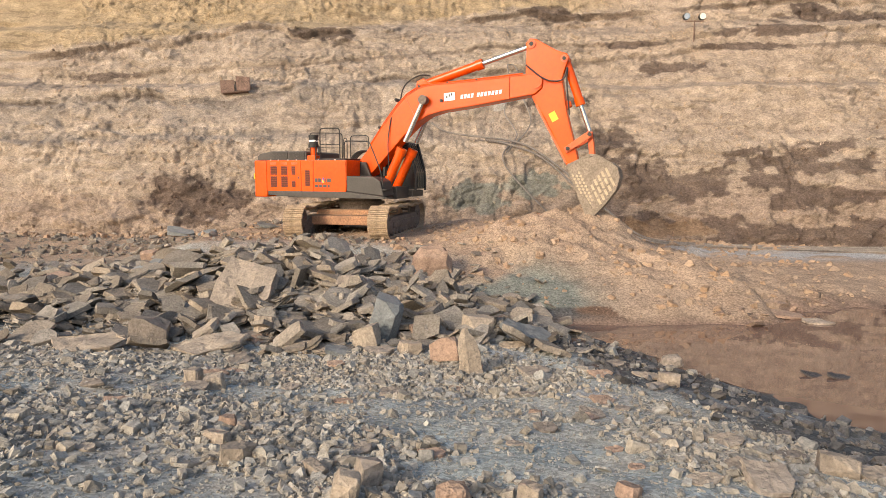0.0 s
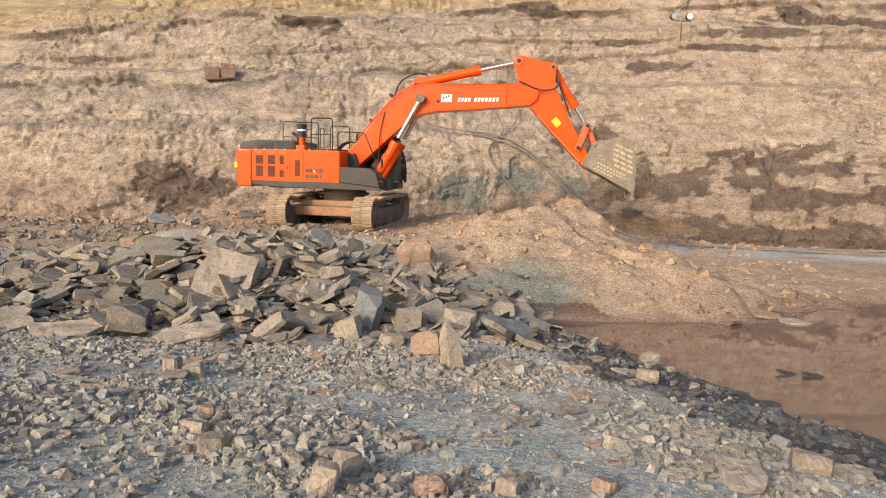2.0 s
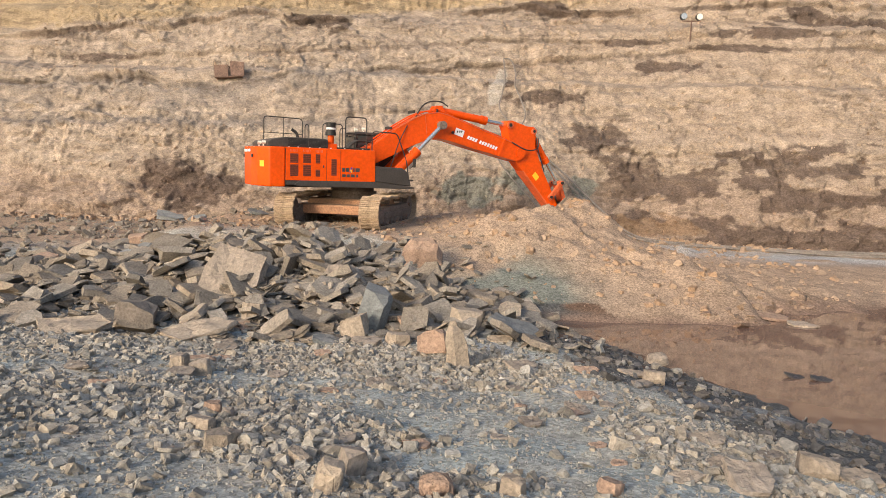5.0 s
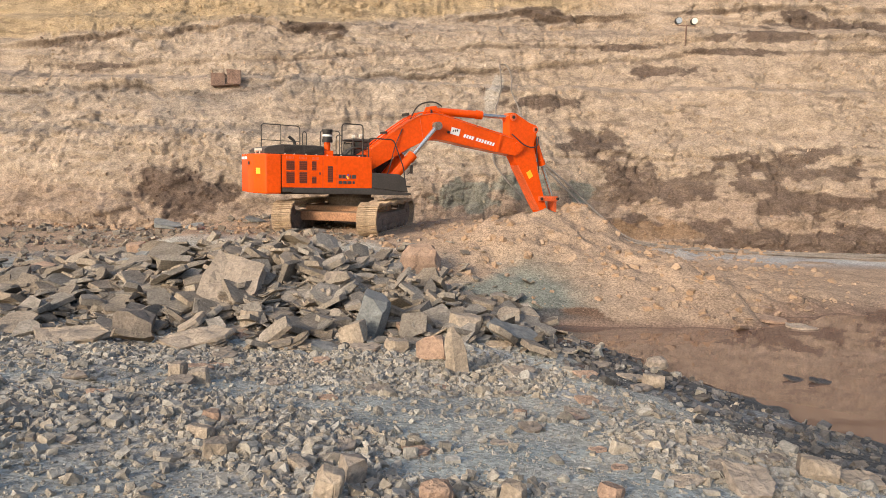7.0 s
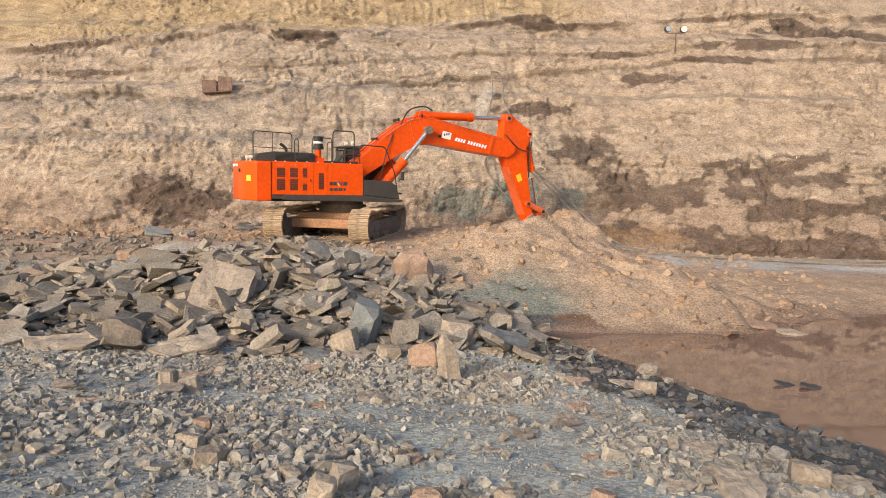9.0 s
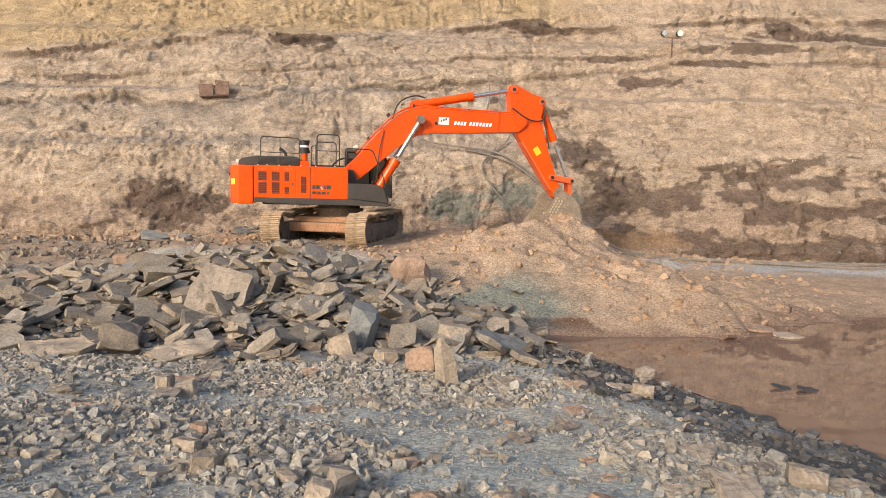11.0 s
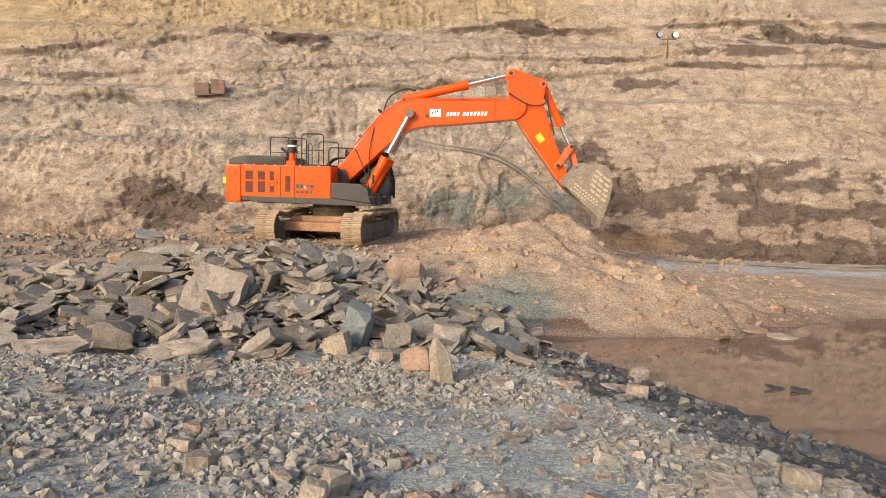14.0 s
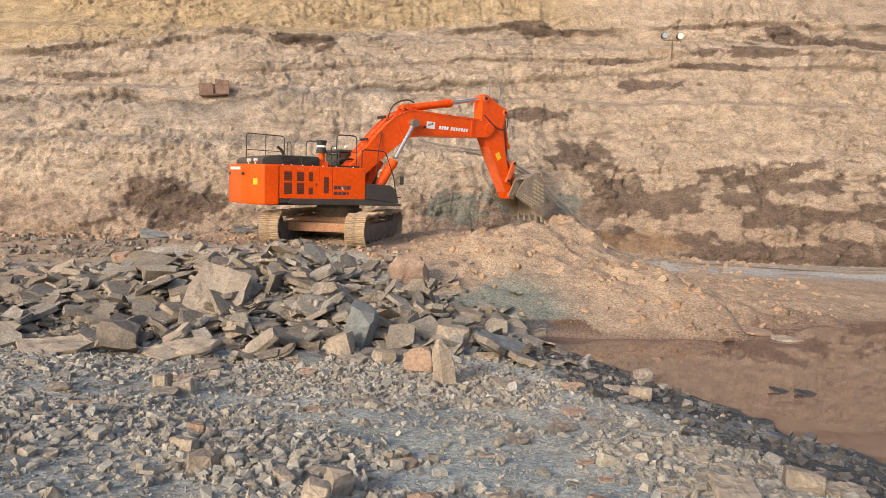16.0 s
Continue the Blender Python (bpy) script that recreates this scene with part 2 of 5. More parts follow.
def blend(rgb, colour, amount):
    return rgb * (1 - amount[:, None]) + np.array(colour) * amount[:, None]


def on_land(x, y):
    return (terrain(x, y) > WATER + 0.03) * 1.0


def gravel_zones(x, y):
    """Where gravel lies thick: a swathe before the heap, a ridge towards the camera, patches beside it."""
    along = np.clip(((x + 2.6) * 2.4 + (y - 6.0) * -2.6) / 12.5, 0, 1)
    ridge = np.exp(-((np.hypot(x + 2.6 - 2.4 * along, y - 6.0 + 2.6 * along) / 0.42) ** 2))
    swathe = np.exp(-((y - 8.0 + 0.12 * x) / 1.0) ** 2) * (1 - smooth(0.8, 2.0, x))
    side = np.exp(-(((x + 3.3) / 1.1) ** 2 + ((y - 5.1) / 0.8) ** 2)) + np.exp(-(((x - 2.1) / 0.7) ** 2 + ((y - 4.7) / 0.8) ** 2))
    bare = np.exp(-(((x - 0.5) / 0.9) ** 2 + ((y - 5.2) / 1.5) ** 2)) + 0.7 * np.exp(-(((x + 0.75) / 0.6) ** 2 + ((y - 5.2) / 0.6) ** 2))
    return np.clip(ridge + swathe + side, 0, 1), bare


def gravel_density(x, y):
    n = fbm(x * 0.5, y * 0.75, 61, 4) + 0.45 * fbm(x * 2.0, y * 2.0, 62, 3)
    thick, bare = gravel_zones(x, y)
    return on_land(x, y) * np.clip(0.14 + 0.9 * smooth(0.1, 0.6, thick + 0.5 * n) + 0.45 * smooth(0.05, 0.35, n) - 0.45 * bare, 0.05, 1) * smooth(-3.5, -1.0, 16.5 - y)


def heap_density(x, y):
    h = np.exp(-(((x + 2.0) / 2.8) ** 2 + ((y - 12.8) / 2.4) ** 2)) + 0.7 * np.exp(-(((x + 7.0) / 4.0) ** 2 + ((y - 13.3) / 2.2) ** 2))
    return np.clip(h * 1.2, 0, 1) * on_land(x, y) * smooth(-0.5, 0.1, fbm(x * 0.8, y * 0.8, 99, 3) + 0.25)


# ---- ground ----
TAN, DARK, GREY = (0.366, 0.293, 0.229), (0.083, 0.058, 0.048), (0.262, 0.222, 0.188)
TEAL, YELLOW = (0.17, 0.185, 0.16), (0.355, 0.266, 0.158)


def ground_colour(x, y, z):
    rgb = np.tile(np.array((0.36, 0.352, 0.31)), (len(x), 1))
    n1, n2, n3 = fbm(x * 0.35, y * 0.5, 21, 4), fbm(x * 1.1, y * 1.4, 22, 4), fbm(x * 0.8 + 4, y * 0.8, 23, 3)
    rgb = blend(rgb, (0.355, 0.372, 0.345), smooth(-0.2, 0.25, n1 + 0.4 * n2) * (1 - smooth(11, 15, y)))
    rgb = blend(rgb, (0.45, 0.385, 0.305), smooth(0.05, 0.4, n2 - 0.3 * n1) * 0.6)
    thick, bare = gravel_zones(x, y)
    rgb = blend(rgb, (0.375, 0.325, 0.265), smooth(0.2, 0.8, thick + 0.4 * n2) * 0.6)
    rgb = blend(rgb, (0.375, 0.40, 0.365), np.clip(bare, 0, 1) * smooth(-0.4, 0.2, n2) * 0.6)
    blue = np.exp(-(((x + 0.75) / 0.7) ** 2 + ((y - 5.0) / 0.6) ** 2)) + np.exp(-((y - 6.7 + 0.2 * x) / 0.4) ** 2) * (1 - smooth(-1, 1, x)) * smooth(-0.1, 0.2, n1 + 0.3 * n2)
    rgb = blend(rgb, (0.20, 0.218, 0.21), np.clip(blue, 0, 1) * smooth(-0.3, 0.2, n2) * 0.8)
    rgb = blend(rgb, (0.17, 0.15, 0.132), heap_density(x, y) * 0.85)
    # tan earth of the dug mound, the pad and the far bench
    dug = smooth(-2.5, 0.8, x + 0.8 * n2) * smooth(14.0, 15.2, y + 0.6 * n3) + smooth(17.0, 20.0, y + n3)
    dug = dug + smooth(1.2, 2.4, x + 0.5 * n2) * smooth(-0.9, -0.3, far_shore(x, y) + 0.3 * n2)
    rgb = blend(rgb, (0.355, 0.252, 0.175), np.clip(dug, 0, 1) * 0.95)
    rgb = blend(rgb, (0.275, 0.195, 0.138), np.clip(dug, 0, 1) * smooth(0.0, 0.5, n3) * 0.6)
    # greenish clay at the mound's foot, near the slab heap
    clay = np.exp(-(((x - 1.7) / 1.5) ** 2 + ((y - 14.9) / 1.4) ** 2)) * smooth(-0.4, 0.3, n3)
    rgb = blend(rgb, TEAL, np.clip(clay * 2.0, 0, 0.9))
    # dark wet strip along the near bank, pale crust behind it
    d1, d2 = near_shore(x, y), far_shore(x, y)
    wet = (1 - smooth(2.3, 2.9, -d1 - 0.8 * n2 - 0.5 * n1)) * (d1 < 1.5) * (y < 15.2) * (d2 < 0.6)
    rgb = blend(rgb, (0.40, 0.40, 0.39), np.exp(-((d1 + 3.7 + 0.6 * n3) / 0.6) ** 2) * (y < 12.5) * smooth(-0.1, 0.4, n2 + n1) * 0.8)
    rgb = blend(rgb, (0.080, 0.078, 0.076), np.clip(wet * 1.25, 0, 1) * 0.92)
    rgb = blend(rgb, (0.16, 0.095, 0.06), wet * smooth(0.15, 0.4, fbm(x * 0.9, y * 0.9, 24, 4)) * 0.8)
    rgb = blend(rgb, (0.27, 0.27, 0.26), wet * smooth(0.1, 0.35, fbm(x * 1.4 + 9, y * 1.4, 25, 4)) * 0.7)
    rgb = blend(rgb, (0.22, 0.15, 0.11), np.exp(-((d2 - 0.05) / (0.22 + 0.4 * smooth(7, 9, x))) ** 2) * (d1 > -0.5))
    rgb = blend(rgb, (0.12, 0.08, 0.06), smooth(WATER + 0.02, WATER - 0.1, z))
    # dark muck in the rubble beyond the heap
    muck = np.exp(-(((x + 8.0) / 4.5) ** 2 + ((y - 14.0) / 1.6) ** 2)) * smooth(-0.4, 0.1, n2)
    rgb = blend(rgb, (0.10, 0.085, 0.075), np.clip(muck, 0, 1) * 0.9)
    ash = np.exp(-((y - 25.0) / 1.6) ** 2) * smooth(7.5, 9.5, x) * smooth(-0.2, 0.15, n1 + 0.5 * n2)
    rgb = blend(rgb, (0.40, 0.40, 0.39), ash * 0.85)
    return rgb


ground = grid_object("ground", steps((-600, 60), (-60, 6), (-24, 0.5), (-14, 0.09), (14, 0.3), (30, 4), (60, 60), 600),
                     steps((-600, 60), (-60, 6), (-6, 0.4), (2.4, 0.05), (9, 0.08), (20, 0.14), (30, 1.0), (36, 6), 60),
                     lambda x, y: (x, y, terrain(x, y)), ground_colour, M_GROUND)
tagged(ground, "dusty grey and tan quarry floor strewn with rubble", "ground", kind="structure")

pool = grid_object("water", np.linspace(1.0, 32.0, 40), np.linspace(1.5, 24.0, 40),
                   lambda x, y: (x, y, 0 * x + WATER), lambda x, y, z: np.tile((0.2, 0.1, 0.1), (len(x), 1)), M_WATER)
tagged(pool, "still muddy brown pool mirroring the cut face", "water", kind="structure")


# ---- the cut face ----
def strata(x, z):
    """Height along the tilted, wavy layers."""
    return z + 0.012 * x + 0.35 * fbm(x * 0.12, z * 0.1, 31, 3) + 0.10 * fbm(x * 0.9, z * 0.4, 32, 3)


# lips of the benches: along the face, height
UPPER_LIP = np.array([(-40, 7.6), (-22.8, 8.3), (-16.8, 8.8), (-13.9, 8.9), (-13.1, 9.4), (-8.8, 9.8), (-7.9, 9.4), (-5.3, 9.7), (-2.4, 10.3), (0.5, 10.8), (2.5, 11.1), (5.1, 11.5), (7.4, 11.3),
                      (10.6, 11.4), (40, 12.6)])
MIDDLE_LIP = np.array([(-40, 5.3), (-20.8, 5.6), (-17.4, 5.8), (-13.9, 5.95), (-12.7, 5.5), (-10.4, 5.7), (-8.7, 6.1), (-7.1, 6.5), (-4.9, 6.7), (-2.7, 7.1), (0.2, 7.3), (3.5, 7.7), (8, 8.2),
                       (14.2, 8.9), (18.3, 8.9), (40, 9.4)])
LOWER_LIP = np.array([(-40, 3.6), (-19.9, 3.8), (-16.4, 3.9), (-12.1, 4.1), (-9.6, 4.0), (-5, 4.4), (0, 4.9), (3, 5.2)])
THIN_LIP = np.array([(-40, 6.4), (-20.3, 6.7), (-16.3, 7.1), (-13.5, 7.6), (-9.3, 7.6), (-4, 8.3), (3, 9.2), (9, 9.3), (18, 9.7), (40, 11)])


def below(x, z, lip, seed, wobble=0.22):
    """Metres below a lip, whose line is ragged."""
    return np.interp(x, lip[:, 0], lip[:, 1]) - z + wobble * fbm(x * 0.8, z * 0.3, seed, 5)


def ledge(d, out, fall, notch):
    """Relief of a lip: it stands out, is undercut just below and dies away downwards."""
    return np.where(d > 0, out * np.exp(-np.maximum(d, 0) / fall), 0) - notch * np.exp(-((d - 0.28) / 0.13) ** 2)


def wall_relief(x, z):
    s = strata(x, z)
    wx, wz = x + 0.9 * fbm(x * 0.5, z * 0.5, 42, 3), z + 0.5 * fbm(x * 0.6, z * 0.6, 43, 3)
    r = 0.42 * fbm(wx * 0.22, wz * 0.35, 33, 5) + 0.20 * fbm(wx * 0.9, wz * 1.2, 34, 5)
    r = r + 0.10 * np.abs(fbm(wx * 1.7, wz * 2.3, 44, 5)) + 0.09 * np.abs(fbm(x * 3.2 + 0.5 * z, z * 4.4, 45, 4))
    # hard layers stand proud, soft ones are eaten back
    patchy = smooth(-0.3, 0.3, fbm(x * 0.2, z * 0.6, 46, 3))
    r = r + patchy * (0.20 * fbm(x * 0.10, s * 2.2, 35, 4) + 0.05 * vnoise(x * 0.25, s * 5.5, 36))
    r = r + ledge(below(x, z, UPPER_LIP, 131), 0.35, 0.7, 0.30) * smooth(-0.5, 0.0, fbm(x * 0.3, z * 0, 135, 3))
    r = r + ledge(below(x, z, MIDDLE_LIP, 132), 0.40, 1.1, 0.25) * smooth(-0.6, 0.0, fbm(x * 0.3, z * 0, 136, 3))
    r = r + ledge(below(x, z, LOWER_LIP, 133), 0.22, 0.9, 0.18) * (1 - smooth(0, 5, x)) * smooth(-0.3, 0.2, fbm(x * 0.4, z * 0, 137, 3))
    r = r + ledge(below(x, z, THIN_LIP, 134), 0.18, 0.5, 0.16) * smooth(-0.2, 0.2, fbm(x * 0.35, z * 0, 138, 3))
    # lumps and blocks that broke loose
    broken = smooth(-0.35, 0.25, fbm(x * 0.35, z * 0.6, 139, 3))
    r = r + broken * (0.11 * cells(wx * 0.9, wz * 1.7, 141) + 0.075 * cells(wx * 2.2, wz * 4.0, 144)) + (0.3 + 0.7 * broken) * 0.042 * cells(x * 4.6, z * 7.5, 147)
    # run-off gullies
    gully = 1 - np.abs(fbm(wx * 1.1, z * 0.25 + 0.2 * wx, 38, 3)) * 1.7
    r = r - 0.13 * np.clip(gully, 0, 1) ** 2 * smooth(-0.1, 0.3, fbm(x * 0.3, z * 0.4, 47, 2))
    # marks of bucket teeth
    band = np.exp(-((z - 3.0 - 0.05 * (x + 14)) / 0.85) ** 2) * (1 - smooth(-9, -6, x)) + np.exp(-((z - 4.5) / 0.6) ** 2) * smooth(-6, -4, x) * (1 - smooth(0, 2, x))
    band = band + np.exp(-((z - 11.8) / 1.0) ** 2) * smooth(-9, -7, x) * (1 - smooth(3, 5, x))
    teeth = np.abs(np.sin(x * 6.5 + 0.5 * z + 2.5 * vnoise(x * 0.5, z * 0.3, 39))) * smooth(-0.25, 0.3, fbm(x * 0.5, z * 0.5, 40, 3) + 0.15)
    r = r + 0.12 * band * teeth * (1 - 0.5 * smooth(8, 10, z))
    # long scrapes down the right-hand face
    scrape = np.exp(-((z - 4.6) / 1.5) ** 2) * smooth(8, 11, x)
    r = r + 0.07 * scrape * vnoise(x * 2.6 - 0.9 * z, z * 0.35, 151)
    # rough toe
    r = r + 0.20 * np.exp(-((z - 0.1) / 0.9) ** 2) * fbm(x * 1.6, z * 2.2, 41, 4)
    return r


def wall_point(x, z):
    r = wall_relief(x, z) * np.where(z > -1.5, 1, 0.2)
    return x, wall_line(x, z) - r * 0.85, z + r * 0.35


def lens(x, z, cx, cz, rx, rz, n):
    """A ragged lens in the face."""
    d = np.sqrt(((x - cx) / rx) ** 2 + ((z - cz) / rz) ** 2)
    return 1 - smooth(0.74, 0.94, d + 0.6 * n)


DARK_LENSES = ((-10.9, 1.0, 2.5, 1.1), (5.1, 5.6, 2.2, 0.55), (11.2, 7.5, 2.6, 0.5), (7.6, 3.6, 1.6, 0.95), (23.5, 10.6, 5.0, 0.42), (20.0, 11.0, 1.1, 0.7), (6.2, 11.4, 1.7, 0.45), (16.0, 8.75, 3.2, 0.22),
               (3.2, 6.3, 1.0, 0.4), (-6.8, 9.4, 2.4, 0.45), (8.8, 2.2, 1.3, 0.9), (9.5, 9.0, 2.2, 0.25), (-17.0, 7.0, 2.2, 0.3), (17.5, 9.6, 3.0, 0.3))
PALE_TONGUES = ((12.3, 0.7, 1.7, 0.6), (17.4, 1.85, 1.7, 0.42), (19.4, 0.6, 2.6, 0.55), (15.4, 0.25, 2.2, 0.4), (10.5, 2.3, 0.9, 0.25), (20.8, 2.0, 1.6, 0.3), (9.9, 1.1, 0.5, 0.25))


def wall_colour(x, y, z):
    s = strata(x, z)
    n1, n2 = fbm(x * 0.5, z * 0.9, 51, 5), fbm(x * 1.8, z * 2.6, 52, 5)
    n3, thin = fbm(x * 0.12, s * 3.2, 53, 4), vnoise(x * 0.16, s * 6.0, 54)
    grain = cells(x * 3.0, z * 5.0, 161)
    rgb = np.tile(np.array(TAN), (len(x), 1))
    rgb = blend(rgb, (0.295, 0.236, 0.188), smooth(0.05, 0.4, n3 + 0.5 * n2) * 0.5)
    rgb = blend(rgb, (0.418, 0.340, 0.268), smooth(0.05, 0.4, -n3 + 0.5 * n2) * 0.5)
    rgb = blend(rgb, (0.19, 0.15, 0.125), smooth(0.45, 0.8, thin + 0.5 * n2) * 0.4)
    rgb = blend(rgb, (0.425, 0.345, 0.270), smooth(0.2, 0.34, fbm(x * 1.3, z * 1.6, 65, 4)) * 0.5)
    rgb = blend(rgb, (0.325, 0.250, 0.188), smooth(1, 7, x + 2 * n1) * 0.5)
    # browner earth towards the foot
    rgb = blend(rgb, (0.29, 0.215, 0.165), (1 - smooth(0.6, 2.4, z + 1.1 * n1 + 0.5 * n2)) * 0.7)
    top, mid, low = below(x, z, UPPER_LIP, 131), below(x, z, MIDDLE_LIP, 132), below(x, z, LOWER_LIP, 133)
    rgb = blend(rgb, YELLOW, smooth(0.15, 0.5, -top + 0.3 * n2) * (1 - smooth(6, 12, x)) * 0.75)
    rgb = blend(rgb, GREY, smooth(0.0, 0.12, mid) * (1 - smooth(0.5, 1.3, mid + 0.8 * n2)) * (1 - smooth(-4, 1, x + 2 * n1)) * 0.75)
    rgb = blend(rgb, GREY, smooth(0.0, 0.15, low) * (1 - smooth(0.25, 0.7, low + 0.5 * n2)) * (1 - smooth(-6, 0, x)) * 0.6)
    dark = 0 * x
    for cx, cz, rx, rz in DARK_LENSES:
        dark = np.maximum(dark, lens(x, z, cx, cz, rx, rz, 1.2 * n2 + 0.8 * n1))
    # shale under the upper lip
    dark = np.maximum(dark, smooth(-0.05, 0.05, top) * (1 - smooth(0.25, 0.5, top + 0.5 * n2)) * smooth(-0.25, 0.1, fbm(x * 0.25, z * 0, 153, 3) + 0.3 * n1) * 0.85)
    # shade of the undercuts, painted dark just below the middle and thin lips
    dark = np.maximum(dark, smooth(0.1, 0.18, mid) * (1 - smooth(0.3, 0.42, mid + 0.2 * n2)) * smooth(-0.1, 0.2, n1 + 0.1) * 0.6)
    thin_lip = below(x, z, THIN_LIP, 134)
    dark = np.maximum(dark, smooth(0.1, 0.18, thin_lip) * (1 - smooth(0.28, 0.4, thin_lip + 0.2 * n2)) * smooth(0.0, 0.25, n1) * 0.6)
    # dark mudstone along the foot of the right-hand face, with pale tongues washed over it
    rim = np.interp(x, (6.5, 8.1, 10.6, 12.6, 14.6, 20, 40), (0.6, 2.0, 2.1, 2.8, 3.5, 3.6, 3.8))
    edge = z - rim + 1.3 * n1 + 0.8 * n2
    wash = fbm(x * 0.30, s * 1.25, 57, 5) + 0.45 * n2
    band = smooth(6.5, 8.5, x + 1.5 * n1) * (1 - smooth(0.0, 0.22, edge)) * smooth(-0.22, -0.10, wash + 0.06)
    for cx, cz, rx, rz in PALE_TONGUES:
        band = band * (1 - 0.9 * lens(x, z, cx, cz, rx, rz, 1.3 * n2 + 0.8 * n1))
    dark = np.maximum(dark, band * 0.95)
    fleck = smooth(0.32, 0.40, fbm(x * 0.9, s * 4.5, 58, 5)) * smooth(-0.2, 0.2, fbm(x * 0.25, z * 0.4, 59, 3))
    dark = np.maximum(dark, fleck * 0.5)
    rgb = blend(rgb, DARK, np.clip(dark, 0, 1) * (0.80 + 0.15 * n2))
    rgb = blend(rgb, (0.22, 0.14, 0.085), lens(x, z, 9.0, -0.2, 3.0, 0.5, n2) * 0.7)
    teal = np.maximum(lens(x, z, 1.3, 1.1, 1.9, 0.75, n2), lens(x, z, 6.6, 1.4, 0.8, 0.6, n2))
    teal = np.maximum(teal, lens(x, z, 4.2, 1.7, 1.5, 0.7, n2))
    rgb = blend(rgb, (0.19, 0.205, 0.18), teal * 0.75)
    rgb = blend(rgb, (0.46, 0.42, 0.37), lens(x - 0.35 * (z - 6.2), z, 2.9, 6.2, 0.4, 1.4, n2) * 0.7)
    return rgb * (1 + 0.11 * grain + 0.10 * n2)[:, None]


wall = grid_object("wall_north", steps((-90, 3), (-30, 0.5), (-21, 0.065), (24, 0.5), (36, 3), 90),
                   steps((-2.5, 0.3), (-1.2, 0.05), (12.6, 0.15), (16, 0.5), 26.0), wall_point, wall_colour, M_WALL)
tagged(wall, "layered tan earth face of an open cut with dark seams", "quarry wall", kind="structure")


# ---- rocks ----
def lump(seed, flat=0.7, wear=0.3):
    """Vertices and faces of one blocky stone about 1 across, with worn corners."""
    rng = random.Random(seed)
    bm = bmesh.new()
    for k in range(8):
        q = [(1 if k >> i & 1 else -1) * 0.5 * rng.uniform(1 - wear, 1.0) + rng.uniform(-0.1, 0.1) for i in range(3)]
        if rng.random() < wear:
            q[rng.randrange(3)] *= 0.45
        bm.verts.new((q[0], q[1] * 0.85, q[2] * flat))
    return hull_of(bm)


def rock(seed, flat, cuts=9):
    """Vertices and faces of one stone about 1 across, split off along many planes."""
    rng = random.Random(seed)
    bm = bmesh.new()
    bmesh.ops.create_cube(bm, size=1.0, matrix=Matrix.Diagonal((1.0, rng.uniform(0.65, 0.95), flat, 1)))
    for k in range(cuts):
        a, up = rng.uniform(0, 2 * math.pi), rng.choice((0.0, 0.1, 0.6, -0.5, 1.5))
        n = Vector((math.cos(a), math.sin(a), up * rng.uniform(0.6, 1.2) / max(flat, 0.3))).normalized()
        reach = max(v.co.dot(n) for v in bm.verts)
        out = bmesh.ops.bisect_plane(bm, geom=bm.verts[:] + bm.edges[:] + bm.faces[:], plane_co=n * reach * rng.uniform(0.70, 0.92), plane_no=n, clear_outer=True)
        rim = [e for e in out["geom_cut"] if isinstance(e, bmesh.types.BMEdge)]
        if rim:
            bmesh.ops.contextual_create(bm, geom=rim)
    bmesh.ops.recalc_face_normals(bm, faces=bm.faces)
    return arrays_of(bm)


def crumb(seed):
    """Vertices and faces of one crumb of stone."""
    rng = random.Random(seed)
    bm = bmesh.new()
    for q in ((1, 0, 0), (-1, 0, 0), (0, 1, 0), (0, -1, 0), (0, 0, 0.7), (0, 0, -0.7)):
        bm.verts.new([0.5 * v * rng.uniform(0.7, 1.1) + rng.uniform(-0.14, 0.14) for v in q])
    return hull_of(bm)


def flake(seed):
    """Vertices and faces of one thin broken plate about 1 across, split along its edge."""
    rng = random.Random(seed)
    n, bm = rng.randint(5, 7), bmesh.new()
    corners = [(2 * math.pi * (i + rng.uniform(-0.28, 0.28)) / n, rng.uniform(0.36, 0.58)) for i in range(n)]
    thick, wide = rng.uniform(0.09, 0.20), rng.uniform(0.6, 1.0)
    rings = []
    for z in (-0.5, 0.1, 0.5):
        grow = rng.uniform(0.86, 1.0)
        rings.append([bm.verts.new((r * grow * math.cos(a), r * grow * wide * math.sin(a), thick * (z + rng.uniform(-0.12, 0.12)))) for a, r in corners])
    for lo, hi in zip(rings, rings[1:]):
        for i in range(n):
            bm.faces.new((lo[i], lo[(i + 1) % n], hi[(i + 1) % n], hi[i]))
    bm.faces.new(rings[0][::-1])
    bm.faces.new(rings[-1])
    return arrays_of(bm)


def hull_of(bm):
    hull = bmesh.ops.convex_hull(bm, input=bm.verts)
    loose = [v for v in {*hull["geom_interior"], *hull["geom_unused"]} if isinstance(v, bmesh.types.BMVert)]
    bmesh.ops.delete(bm, geom=loose, context="VERTS")
    return arrays_of(bm)


def arrays_of(bm):
    bmesh.ops.triangulate(bm, faces=bm.faces)
    bm.verts.index_update()
    out = np.array([v.co[:] for v in bm.verts]), np.array([[v.index for v in f.verts] for f in bm.faces])
    bm.free()
    return out


BLOCKS = [rock(i, 0.62) for i in range(24)]
PLATES = [rock(50 + i, 0.09 + 0.008 * i, 8) for i in range(20)]
FLAKES = [flake(100 + i) for i in range(24)]
PEBBLES = [lump(200 + i, 0.55, 0.36) for i in range(24)]
GRIT = [crumb(300 + i) for i in range(12)]


